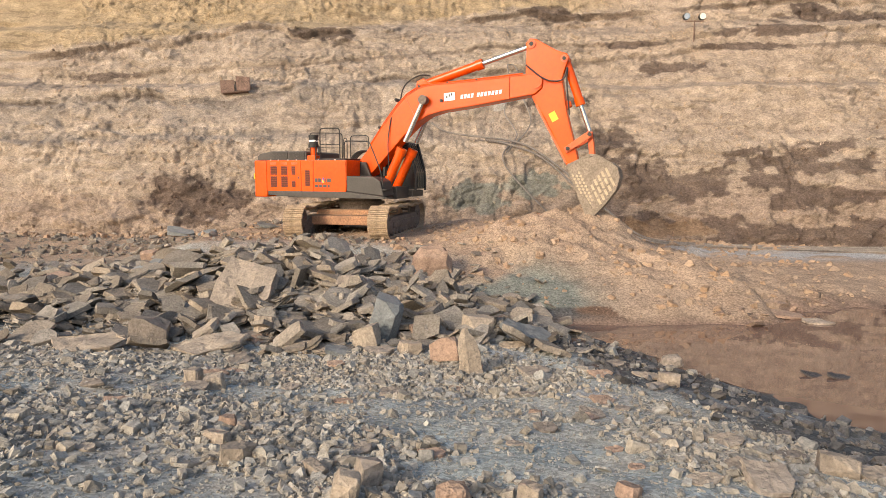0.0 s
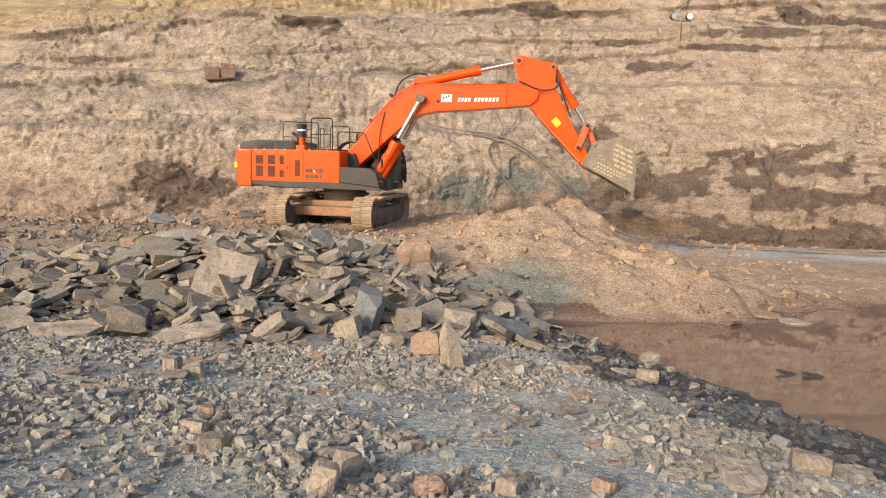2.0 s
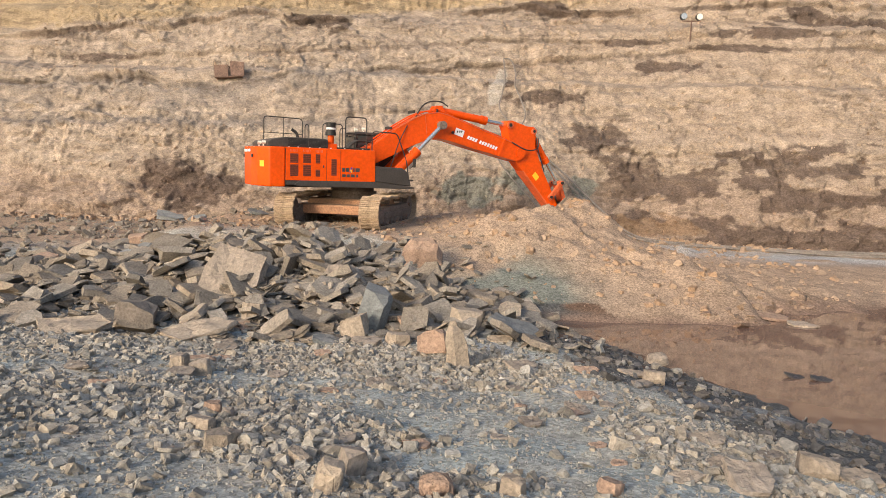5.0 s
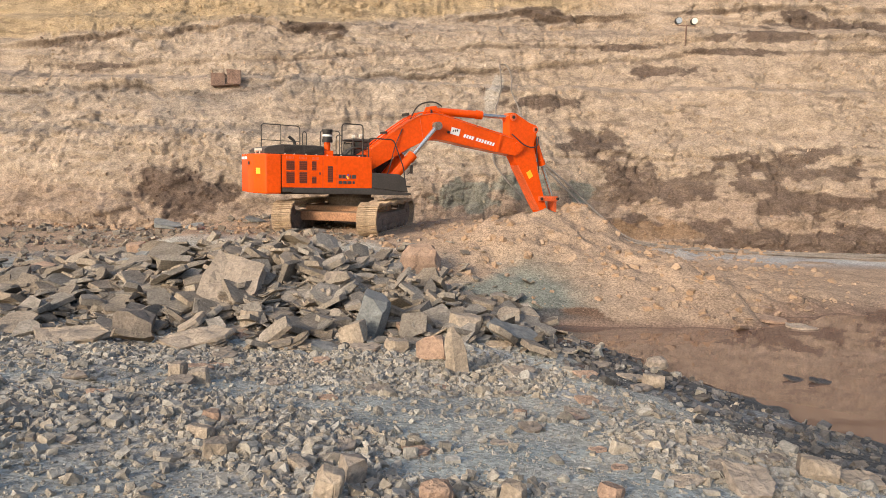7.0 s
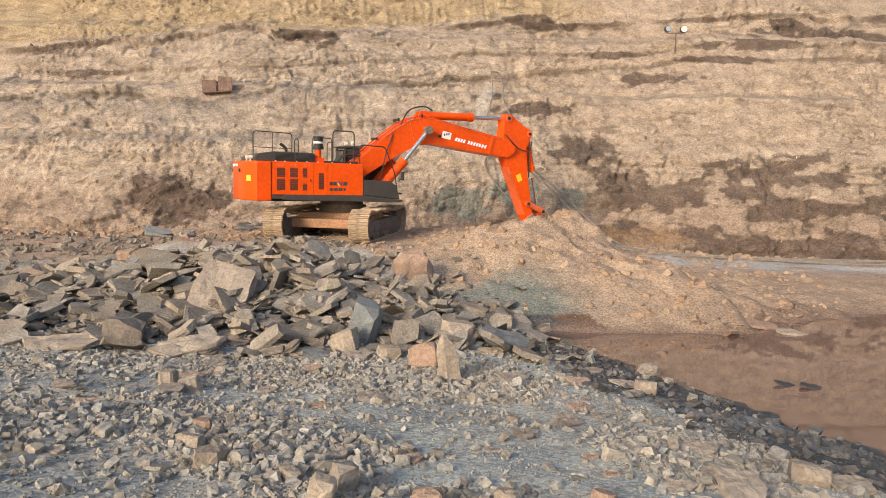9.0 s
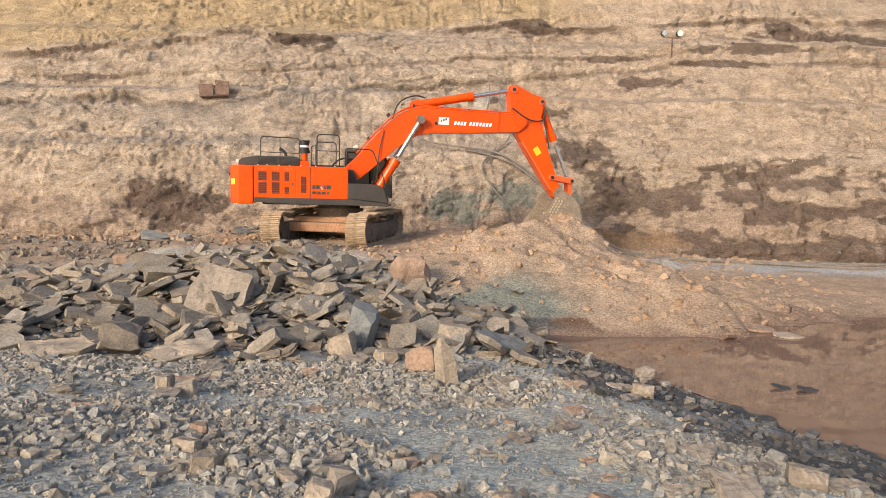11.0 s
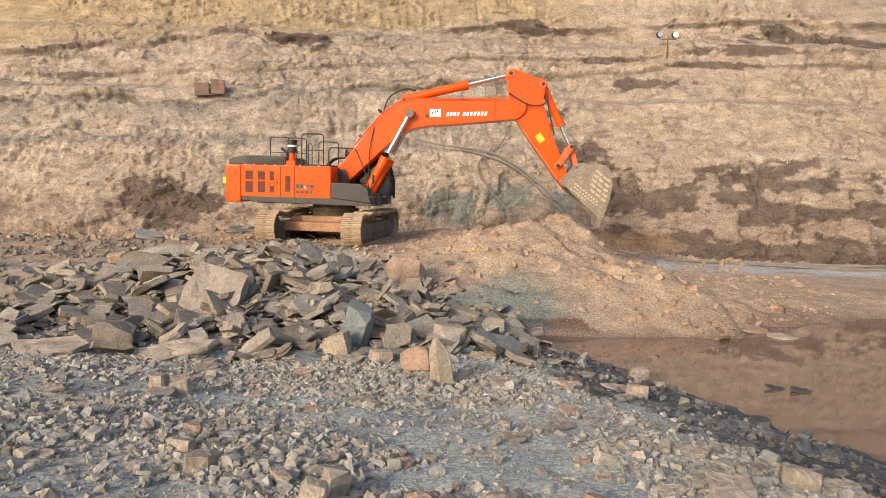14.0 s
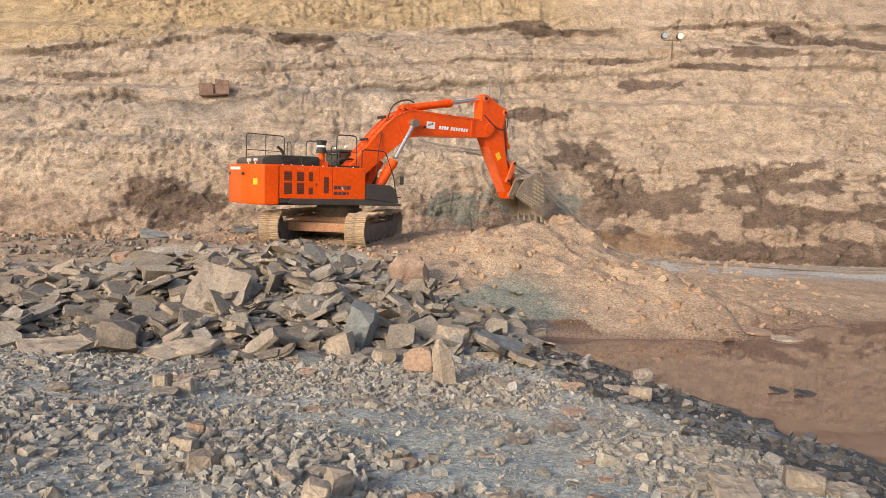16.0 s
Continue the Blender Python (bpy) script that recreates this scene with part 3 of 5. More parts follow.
def scatter(name, count, seed, xs, ys, density, size, shapes, mat, label, category, sink=0.3, tilt=0.5, pile=0.0):
    """Loose stones on the ground, joined into one sheet of stuff. density(x, y): 0 to 1."""
    rng = np.random.RandomState(seed)
    x, y = rng.uniform(*xs, count), rng.uniform(*ys, count)
    keep = rng.uniform(0, 1, count) < density(x, y)
    x, y = x[keep], y[keep]
    s = size[0] * (size[1] / size[0]) ** (rng.uniform(0, 1, len(x)) ** 2.2)
    z = terrain(x, y) + pile * rng.uniform(0, 1, len(x)) * density(x, y)
    va, fa, base = [], [], 0
    for i in range(len(x)):
        v, f = shapes[rng.randint(len(shapes))]
        a, b, c = rng.uniform(0, 2 * np.pi), rng.normal(0, tilt), rng.normal(0, tilt)
        r = np.array(Euler((b, c, a)).to_matrix())
        w = (v * s[i] * rng.uniform(0.75, 1.25, 3)) @ r.T
        w += (x[i], y[i], z[i] - w[:, 2].min() - sink * (w[:, 2].max() - w[:, 2].min()))
        va.append(w)
        fa.append(f + base)
        base += len(v)
    me = bpy.data.meshes.new(name)
    me.from_pydata(np.concatenate(va), [], np.concatenate(fa))
    me.materials.append(mat)
    return tagged(new(name, me), label, category, kind="stuff")


def in_view(x, y, spread=0.78, back=1.2):
    return np.abs(x + 0.3) < spread * y + back


scatter("gravel", 150000, 1, (-8, 8), (2.4, 10.5), lambda x, y: gravel_density(x, y) * in_view(x, y) * (near_shore(x, y) < -2.7), (0.016, 0.095), PEBBLES, M_GRAVEL,
        "loose angular grey and tan gravel", "gravel")
scatter("grit", 200000, 11, (-5.5, 6), (2.4, 8.5), lambda x, y: on_land(x, y) * in_view(x, y) * (0.45 + 0.55 * gravel_density(x, y)) * np.clip((10.0 - y) / 7.5, 0, 1) * (near_shore(x, y) < -2.2), (0.008, 0.034),
        GRIT, M_GRIT, "fine grit on the dusty floor", "grit", sink=0.4)
scatter("rubble", 15000, 2, (-12, 5.5), (4.0, 17.0), lambda x, y: gravel_density(x, y) * in_view(x, y) * (near_shore(x, y) < -2.5), (0.04, 0.15), PLATES + BLOCKS, M_GRAVEL,
        "broken blocks and flakes of grey shale", "rubble", tilt=0.35)
scatter("rubble", 20000, 3, (-13, 2.5), (9.0, 17.8), heap_density, (0.12, 0.60), FLAKES + PLATES + PLATES, M_RUBBLE,
        "heaped flat pieces of broken shale", "rubble", sink=0.08, tilt=0.30, pile=0.30)
scatter("bank_stones", 14000, 4, (-0.5, 9), (3.0, 15.0), lambda x, y: np.exp(-((near_shore(x, y) + 1.5) / 1.1) ** 2) * on_land(x, y) * (0.3 + 0.7 * smooth(-0.2, 0.3, fbm(x, y, 63, 3))),
        (0.03, 0.17), PEBBLES + FLAKES, M_DARKGRAVEL, "dark wet stones along the pool's bank", "stones")
scatter("bank_stones", 1500, 5, (-0.5, 9), (3.0, 15.0), lambda x, y: np.exp(-((near_shore(x, y) + 1.9) / 0.8) ** 2) * smooth(-0.05, 0.25, fbm(x * 0.8, y * 0.8, 98, 3)) * on_land(x, y), (0.05, 0.20), BLOCKS + PLATES, M_GRAVEL,
        "pale stones along the pool's bank", "stones")
scatter("bank_stones", 3500, 12, (5, 17), (12.5, 20), lambda x, y: np.exp(-((far_shore(x, y) - 0.15) / 0.35) ** 2) * smooth(-0.2, 0.2, fbm(x, y, 96, 3)), (0.04, 0.30), PLATES + BLOCKS, M_MUD,
        "muddy stones along the pool's far edge", "stones", sink=0.4)
scatter("clods", 7500, 6, (-9, 13), (14.2, 28.5), lambda x, y: on_land(x, y) * (0.25 + 0.75 * smooth(-0.1, 0.4, fbm(x * 0.7, y * 0.7, 64, 3))) * smooth(-3.0, 0.5, x + np.maximum(y - 17.5, 0) * 2),
        (0.03, 0.24), BLOCKS, M_CLOD, "crumbled lumps of tan earth", "clods", sink=0.55)
scatter("rubble", 7000, 7, (-19, 0), (14.5, 27.8), lambda x, y: (0.15 + 0.85 * smooth(-0.1, 0.3, fbm(x * 0.5, y * 0.7, 66, 3))) * smooth(0, 3, -x - np.maximum(y - 18, 0) * 0.4), (0.05, 0.34),
        FLAKES + PEBBLES, M_RUBBLE, "broken shale strewn over the pit floor", "rubble", sink=0.3, tilt=0.4)
scatter("talus", 5000, 8, (-20, 24), (26.3, 28.9), lambda x, y: 0.2 + 0.8 * smooth(-0.1, 0.3, fbm(x * 0.6, y * 0.6, 67, 3)), (0.04, 0.32), PEBBLES + BLOCKS, M_CLOD,
        "crumbled earth fallen from the cut face", "talus", sink=0.35)


def face_rubble(count, seed):
    """Small lumps and stones stuck in the cut face."""
    rng = np.random.RandomState(seed)
    x, z = rng.uniform(-21, 25, count), rng.uniform(-0.8, 12.4, count)
    keep = rng.uniform(0, 1, count) < 0.25 + 0.75 * smooth(-0.1, 0.35, fbm(x * 0.6, z * 1.1, 68, 4))
    x, z = x[keep], z[keep]
    px, py, pz = wall_point(x, z)
    size = 0.03 * (0.15 / 0.03) ** (rng.uniform(0, 1, len(x)) ** 3.5)
    va, fa, base = [], [], 0
    for i in range(len(x)):
        v, f = PEBBLES[rng.randint(16)]
        r = np.array(Euler(rng.uniform(0, 6.3, 3)).to_matrix())
        va.append((v * size[i] * (1.3, 1.0, 0.8)) @ r.T + (px[i], py[i] - 0.1 * size[i], pz[i]))
        fa.append(f + base)
        base += len(v)
    me = bpy.data.meshes.new("face_rubble")
    me.from_pydata(np.concatenate(va), [], np.concatenate(fa))
    soil = me.color_attributes.new("soil", "FLOAT_COLOR", "POINT")
    rgb = np.repeat(wall_colour(x, py, z), [len(v) for v in va], axis=0) * 1.06
    soil.data.foreach_set("color", np.concatenate([np.clip(rgb, 0.01, 1), np.ones((len(rgb), 1))], axis=1).ravel())
    me.materials.append(M_FACE)
    return tagged(new("face_rubble", me), "small lumps of earth and stone stuck in the cut face", "rubble", kind="stuff")


M_FACE = material("face_lumps", rough=0.95, var=0.2, scale=3.0, bump=0.5, bump_scale=20.0, island=0.2, attribute="soil", spec=0.12)
face_rubble(30000, 9)


# ---- single slabs and boulders ----
def part(name, bm, mat, parent=None, label="", smooth_shade=False):
    me = bpy.data.meshes.new(name)
    bm.normal_update()
    bm.to_mesh(me)
    bm.free()
    if smooth_shade:
        me.polygons.foreach_set("use_smooth", [True] * len(me.polygons))
    me.materials.append(mat)
    ob = new(name, me)
    ob.parent = parent
    if label:
        ob["label"] = label
    return ob


STONE_WORDS = {"grey_shale": "grey-brown shale", "pale_sandstone": "pale tan sandstone", "pinkish_sandstone": "pinkish sandstone",
               "blue_grey_slate": "blue-grey slate", "wet_slate": "dark wet slate", "tan_clods": "tan compacted earth"}


def plate(rng, w, h, t):
    """A broken plate: an uneven polygon w by h, t thick, with split layers along its edge."""
    bm = bmesh.new()
    n = rng.randint(6, 8)
    rings = []
    for k in range(4):
        ring = []
        state = random.Random(rng.random())
        for i in range(n):
            a = 2 * math.pi * (i + 0.25 * math.sin(7.3 * i + n)) / n
            r = 0.5 * (1 + 0.20 * math.sin(3.1 * i * n)) * state.uniform(0.93, 1.05)
            r /= max(abs(math.cos(a)), abs(math.sin(a))) ** 0.6
            ring.append(bm.verts.new((w * r * math.cos(a), h * r * math.sin(a), t * (k / 3 - 0.5) + state.uniform(-0.05, 0.05) * t)))
        rings.append(ring)
    for lo, hi in zip(rings, rings[1:]):
        for i in range(n):
            bm.faces.new((lo[i], lo[(i + 1) % n], hi[(i + 1) % n], hi[i]))
    for ring, sign in ((rings[0], -1), (rings[-1], 1)):
        centre = bm.verts.new((rng.uniform(-0.1, 0.1) * w, rng.uniform(-0.1, 0.1) * h, sign * t * rng.uniform(0.48, 0.62)))
        for i in range(n):
            f = (ring[i], ring[(i + 1) % n], centre)
            bm.faces.new(f if sign > 0 else f[::-1])
    return bm


def roughen(bm, seed, amount, cuts):
    """Breaks flat faces into uneven facets."""
    if len(bm.verts) < 90:
        bmesh.ops.subdivide_edges(bm, edges=bm.edges[:], cuts=cuts, use_grid_fill=True)
    bmesh.ops.triangulate(bm, faces=bm.faces[:])
    bm.normal_update()
    for v in bm.verts:
        n = noise.fractal(v.co / (amount * 9) + Vector((seed * 3.7, 0, 0)), 0.8, 2.1, 4)
        m = noise.noise(v.co / (amount * 3) + Vector((0, seed * 2.3, 0)))
        v.co += v.normal * (n + 0.5 * m) * amount


def lay(bm, name, x, y, turn, mat, label, category, sink):
    """Turns a stone, sets it on the ground with its lowest part sunk in."""
    span = max(v.co.length for v in bm.verts)
    roughen(bm, x * 7 + y, span * 0.055, 3)
    bm.transform(turn)
    z = [v.co.z for v in bm.verts]
    ground_z = max(float(terrain(np.array([x]), np.array([y]))[0]), WATER - 0.02)
    ob = part(name, bm, mat)
    ob.location = (x, y, ground_z - min(z) - sink * (max(z) - min(z)))
    return tagged(ob, label, category, group="big loose stones")


def face_stone(x, y, w, h, mat, seed, dip=0):
    rng = random.Random(seed)
    bm = plate(rng, w, h * 1.25, min(w, h) * rng.uniform(0.20, 0.28))
    turn = pose(0, 0, 0, 48, 6, rng.uniform(-10, 14)) @ pose(0, 0, 0, 0, 0, rng.uniform(-30, 30))
    return lay(bm, "leaning_rock", x, y + 0.25 * h, turn, mat, f"broken slab of {STONE_WORDS[mat.name]} leaning on the heap", "rock", 0.10)


def flat_stone(x, y, w, h, mat, seed, dip=0):
    rng = random.Random(seed)
    bm = plate(rng, w, max(w * 0.5, h * 1.1), max(0.24 * h, 0.07 * w))
    turn = pose(0, 0, 0, 0, dip + rng.uniform(-4, 4), 0) @ pose(0, 0, 0, rng.uniform(6, 18), 0, rng.uniform(-20, 20))
    return lay(bm, "flat_rock", x, y + 0.25 * w, turn, mat, f"flat broken slab of {STONE_WORDS[mat.name]} lying tilted", "rock", 0.12)


def shaped(w, d, h, seed, wear):
    """A blocky stone of this size."""
    v, f = rock(500 + seed, 0.9, 8 + int(20 * wear))
    bm = bmesh.new()
    span, low = v.max(axis=0) - v.min(axis=0), v.min(axis=0)
    vs = [bm.verts.new((((q - low) / span - 0.5) * (w, d, h))) for q in v]
    for t in f:
        bm.faces.new([vs[i] for i in t])
    bmesh.ops.dissolve_limit(bm, angle_limit=radians(16), verts=bm.verts, edges=bm.edges)
    return bm


def standing(w, h, y):
    """A stone's own height, for one that looks h high from above at this distance."""
    down = 1.75 / math.hypot(y, 1.75)
    return max(0.45 * h, h - 0.45 * w * down)


def block_stone(x, y, w, h, mat, seed, dip=0):
    rng = random.Random(seed)
    h = standing(w, h, y)
    bm = shaped(w, 0.45 * (w + h), h * 1.1, seed, 0.24)
    bmesh.ops.bevel(bm, geom=bm.edges[:], offset=0.09 * min(w, h), segments=1, affect="EDGES", clamp_overlap=True)
    name = "earth_lump" if "clods" in mat.name else "loose_rock"
    return lay(bm, name, x, y + 0.15 * w, pose(0, 0, 0, rng.uniform(-12, 12), dip + rng.uniform(-14, 14), rng.uniform(-40, 40)), mat,
               f"angular block of {STONE_WORDS[mat.name]} on the ground", "rock", 0.14)


def round_stone(x, y, w, h, mat, seed, dip=0):
    rng = random.Random(seed)
    bm = bmesh.new()
    bmesh.ops.create_icosphere(bm, subdivisions=2, radius=1.0)
    for v in bm.verts:
        q = v.co / max(abs(v.co.x), abs(v.co.y), abs(v.co.z)) ** 0.55
        q *= 1 + 0.16 * noise.noise(q * 1.3 + Vector((seed, 0, 0)))
        v.co = Vector((q.x * 0.52 * w * (1 - 0.15 * q.z), q.y * 0.36 * w, q.z * 0.52 * standing(w, h, y)))
    return lay(bm, "boulder", x, y + 0.12 * w, pose(0, 0, 0, 8, dip - 6, rng.uniform(-20, 20)), mat,
               f"weathered rounded boulder of {STONE_WORDS[mat.name]}", "boulder", 0.14)


def strewn(count, seed):
    """Middle-sized blocks and plates lying about the heap and the near ground."""
    rng = random.Random(seed)
    for i in range(count):
        if i % 3:
            x, y = rng.gauss(-2.6, 2.6), rng.gauss(11.8, 1.7)
        else:
            y = rng.uniform(4.0, 10.0)
            x = rng.uniform(-0.65, 0.35) * y
        if float(near_shore(np.array([x]), np.array([y]))[0]) > -1.5 or y > 16.5:
            continue
        size = rng.uniform(0.022, 0.042) * y
        flat_stone(x, y, size * 1.2, size * rng.uniform(0.45, 0.8), rng.choice((M_SHALE, M_SHALE, M_PALE, M_PINK, M_SLATE)), 1000 + i)


def spike_stone(x, y, w, h, mat, seed, dip=0):
    rng = random.Random(seed)
    bm = bmesh.new()
    for k, (z, r) in enumerate(((0, 0.52), (0.45, 0.44), (0.8, 0.30), (1.0, 0.10))):
        for i in range(6):
            a = i * math.pi / 3 + 0.3
            bm.verts.new((w * r * math.cos(a) * rng.uniform(0.85, 1.1) - 0.1 * w * z, 0.6 * w * r * math.sin(a) * rng.uniform(0.85, 1.1), z * h * 1.1))
    bmesh.ops.convex_hull(bm, input=bm.verts)
    bmesh.ops.dissolve_limit(bm, angle_limit=radians(12), verts=bm.verts, edges=bm.edges)
    return lay(bm, "standing_stone", x, y + 0.2 * w, pose(0, 0, 0, -6, rng.uniform(-6, 6), rng.uniform(-20, 20)), mat,
               f"pointed piece of {STONE_WORDS[mat.name]} standing upright", "rock", 0.08)


face_stone(-3.56, 11.29, 1.14, 0.95, M_SHALE, 0)
flat_stone(-3.72, 13.13, 1.33, 0.50, M_SHALE, 1, 20)
flat_stone(-2.54, 12.55, 1.11, 0.66, M_PALE, 2, 22)
face_stone(-1.72, 11.40, 0.71, 0.76, M_SHALE, 3)
flat_stone(-1.21, 13.42, 1.29, 0.55, M_SHALE, 4, 6)
round_stone(-0.30, 15.69, 0.93, 0.89, M_PINK, 5)
block_stone(-0.90, 9.84, 0.44, 0.66, M_SLATE, 6, 8)
block_stone(-1.12, 9.34, 0.42, 0.36, M_PALE, 7)
flat_stone(-2.86, 11.73, 0.90, 0.32, M_SHALE, 8, -6)
flat_stone(-2.61, 11.13, 0.77, 0.22, M_SHALE, 9, 4)
flat_stone(-2.20, 9.91, 0.67, 0.36, M_PINK, 10, 3)
flat_stone(-3.67, 9.81, 0.51, 0.48, M_PALE, 11, -32)
flat_stone(-3.32, 8.96, 1.06, 0.25, M_PALE, 12, -4)
block_stone(-4.48, 9.73, 0.54, 0.44, M_SHALE, 13)
block_stone(-2.81, 10.19, 0.40, 0.34, M_PALE, 14)
flat_stone(-2.00, 9.10, 0.83, 0.17, M_PALE, 15, 2)
flat_stone(-0.30, 9.76, 0.45, 0.35, M_PINK, 16, 8)
block_stone(0.55, 9.86, 0.44, 0.40, M_PALE, 17)
spike_stone(0.36, 8.03, 0.38, 0.56, M_PALE, 18)
flat_stone(1.23, 9.65, 0.97, 0.42, M_SLATE, 19, 14)
flat_stone(-0.34, 11.92, 0.63, 0.42, M_SHALE, 20, 10)
flat_stone(-0.61, 11.15, 0.78, 0.29, M_SHALE, 21, 5)
flat_stone(-3.05, 9.92, 0.55, 0.27, M_SHALE, 22, -8)
flat_stone(-6.63, 10.79, 0.58, 0.32, M_PALE, 23, 12)
flat_stone(-5.17, 9.19, 1.04, 0.20, M_PALE, 24, -3)
flat_stone(-5.30, 10.71, 0.47, 0.26, M_SHALE, 25, -10)
flat_stone(-4.83, 11.98, 0.73, 0.34, M_SHALE, 26, -12)
flat_stone(-6.52, 13.28, 1.41, 0.62, M_SLATE, 27, -20)
flat_stone(-7.70, 13.46, 1.08, 0.34, M_PINK, 28, -8)
flat_stone(-1.42, 11.00, 0.49, 0.49, M_PINK, 29, 14)
flat_stone(-1.67, 10.50, 0.37, 0.28, M_SHALE, 30, 4)
flat_stone(-1.00, 12.31, 0.65, 0.32, M_SLATE, 31, -8)
block_stone(0.03, 8.65, 0.39, 0.31, M_PINK, 32)
block_stone(-0.49, 9.04, 0.32, 0.20, M_PALE, 33)
flat_stone(-1.50, 8.93, 0.48, 0.28, M_SLATE, 34, 8)
block_stone(-1.32, 4.04, 0.23, 0.15, M_PALE, 35)
block_stone(-0.45, 3.71, 0.14, 0.17, M_SHALE, 36)
block_stone(-0.53, 3.39, 0.16, 0.18, M_PALE, 37, 25)
round_stone(0.05, 3.45, 0.19, 0.17, M_PINK, 38)
block_stone(0.49, 3.50, 0.15, 0.13, M_PALE, 39)
block_stone(-0.79, 3.85, 0.16, 0.10, M_PALE, 40)
flat_stone(2.03, 3.84, 0.31, 0.28, M_SHALE, 41, 10)
flat_stone(3.30, 4.68, 0.43, 0.21, M_PALE, 42, 8)
block_stone(2.99, 4.72, 0.29, 0.19, M_PALE, 43)
flat_stone(2.26, 5.02, 0.37, 0.12, M_PALE, 44)
block_stone(-1.68, 4.95, 0.16, 0.13, M_PINK, 45)
block_stone(-1.53, 4.82, 0.09, 0.09, M_SHALE, 46)
block_stone(-2.69, 6.82, 0.18, 0.18, M_PALE, 47)
block_stone(-2.41, 6.70, 0.21, 0.17, M_PALE, 48)
block_stone(-1.60, 4.44, 0.20, 0.11, M_PALE, 49)
round_stone(3.79, 10.64, 0.35, 0.26, M_SHALE, 50)
block_stone(0.82, 5.69, 0.11, 0.09, M_PINK, 51)
flat_stone(1.37, 5.79, 0.25, 0.15, M_SHALE, 52, 12)
flat_stone(1.73, 6.13, 0.17, 0.10, M_SHALE, 53)
flat_stone(1.63, 3.83, 0.27, 0.10, M_PALE, 54)
flat_stone(1.98, 4.16, 0.17, 0.19, M_SHALE, 55, -15)
flat_stone(2.79, 5.01, 0.29, 0.12, M_SHALE, 56, 5)
block_stone(1.06, 3.58, 0.14, 0.10, M_PINK, 57)
flat_stone(7.73, 14.49, 0.93, 0.29, M_PINK, 58, 6)
flat_stone(8.19, 13.99, 0.71, 0.14, M_SHALE, 59)
block_stone(2.97, 8.39, 0.28, 0.18, M_PALE, 60)
flat_stone(2.74, 8.45, 0.40, 0.16, M_PALE, 61, 6)
flat_stone(-6.46, 10.74, 0.70, 0.26, M_PALE, 43)
flat_stone(-5.10, 8.93, 1.09, 0.31, M_PALE, 44)
block_stone(-5.55, 13.89, 0.48, 0.35, M_PINK, 53)
block_stone(-7.67, 17.05, 0.49, 0.33, M_PINK, 54)
flat_stone(-6.82, 13.24, 0.78, 0.39, M_SLATE, 55)
block_stone(-8.45, 14.07, 0.72, 0.41, M_PINK, 56)
flat_stone(-5.83, 12.32, 0.71, 0.40, M_SHALE, 57)
flat_stone(-4.76, 11.50, 0.76, 0.33, M_SHALE, 58)
flat_stone(-4.84, 12.79, 0.71, 0.43, M_SHALE, 59)
flat_stone(-6.38, 11.59, 0.69, 0.35, M_SLATE, 60)
flat_stone(-7.28, 11.60, 0.84, 0.31, M_SHALE, 61)
flat_stone(5.99, 10.30, 0.36, 0.10, M_WET, 80, 14)
flat_stone(6.34, 10.18, 0.46, 0.08, M_WET, 81, 8)
flat_stone(-10.95, 26.90, 1.35, 0.62, M_SLATE, 83, 12)
flat_stone(-9.82, 26.90, 0.85, 0.42, M_SLATE, 84, -8)
flat_stone(-6.33, 23.38, 0.8, 0.35, M_SLATE, 85, 10)
strewn(110, 77)


# ---- excavator ----
M_ORANGE = material("orange_paint", (0.74, 0.078, 0.002), 0.25, var=0.09, scale=1.2, bump=0.30, bump_scale=1.3, dust=0.08,
                    dust_color=(0.48, 0.20, 0.09), spec=0.28)
M_WORN = material("worn_orange_paint", (0.66, 0.10, 0.02), 0.5, var=0.22, scale=3.0, bump=0.12, bump_scale=14.0, dust=0.45, dust_color=(0.42, 0.27, 0.17))
M_CHAR = material("charcoal_paint", (0.045, 0.040, 0.037), 0.5, var=0.2, scale=2.0, bump=0.08, bump_scale=8.0, dust=0.3, dust_color=(0.22, 0.16, 0.12))
M_BLACK = material("black_steel", (0.02, 0.019, 0.018), 0.55, var=0.2, scale=3.0, dust=0.25, dust_color=(0.16, 0.12, 0.09))
M_GRILLE = material("grille_mesh", (0.10, 0.022, 0.010), 0.7, var=0.3, scale=30.0, bump=0.5, bump_scale=60.0)
M_SLAT = material("dark_orange_vent_bars", (0.24, 0.045, 0.012), 0.6, var=0.2, scale=12.0)
M_TRACK = material("dusty_track_steel", (0.36, 0.265, 0.18), 0.75, 0.15, var=0.3, scale=2.5, bump=0.4, bump_scale=16.0, dust=0.5, dust_color=(0.40, 0.30, 0.20), rand=0.12)
M_FRAME = material("dirt_caked_steel", (0.13, 0.10, 0.085), 0.8, var=0.35, scale=2.0, bump=0.5, bump_scale=12.0, dust=0.6)
M_MUDFRAME = material("dirt_caked_orange_frame", (0.34, 0.17, 0.09), 0.8, var=0.35, scale=2.0, bump=0.4, bump_scale=12.0, dust=0.6)
M_CHROME = material("chromed_rod", (0.62, 0.59, 0.55), 0.24, 0.85, var=0.04, scale=2.0)
M_STEEL = material("scoured_bucket_steel", (0.225, 0.18, 0.138), 0.7, 0.0, var=0.3, scale=2.5, bump=0.35, bump_scale=14.0, dust=0.35)
M_STRIP = material("pale_wear_strip", (0.44, 0.355, 0.25), 0.6, 0.2, var=0.2, scale=6.0, bump=0.25, bump_scale=20.0)
M_WHITE = material("white_vinyl", (0.78, 0.76, 0.74), 0.45, var=0.05, scale=3.0)
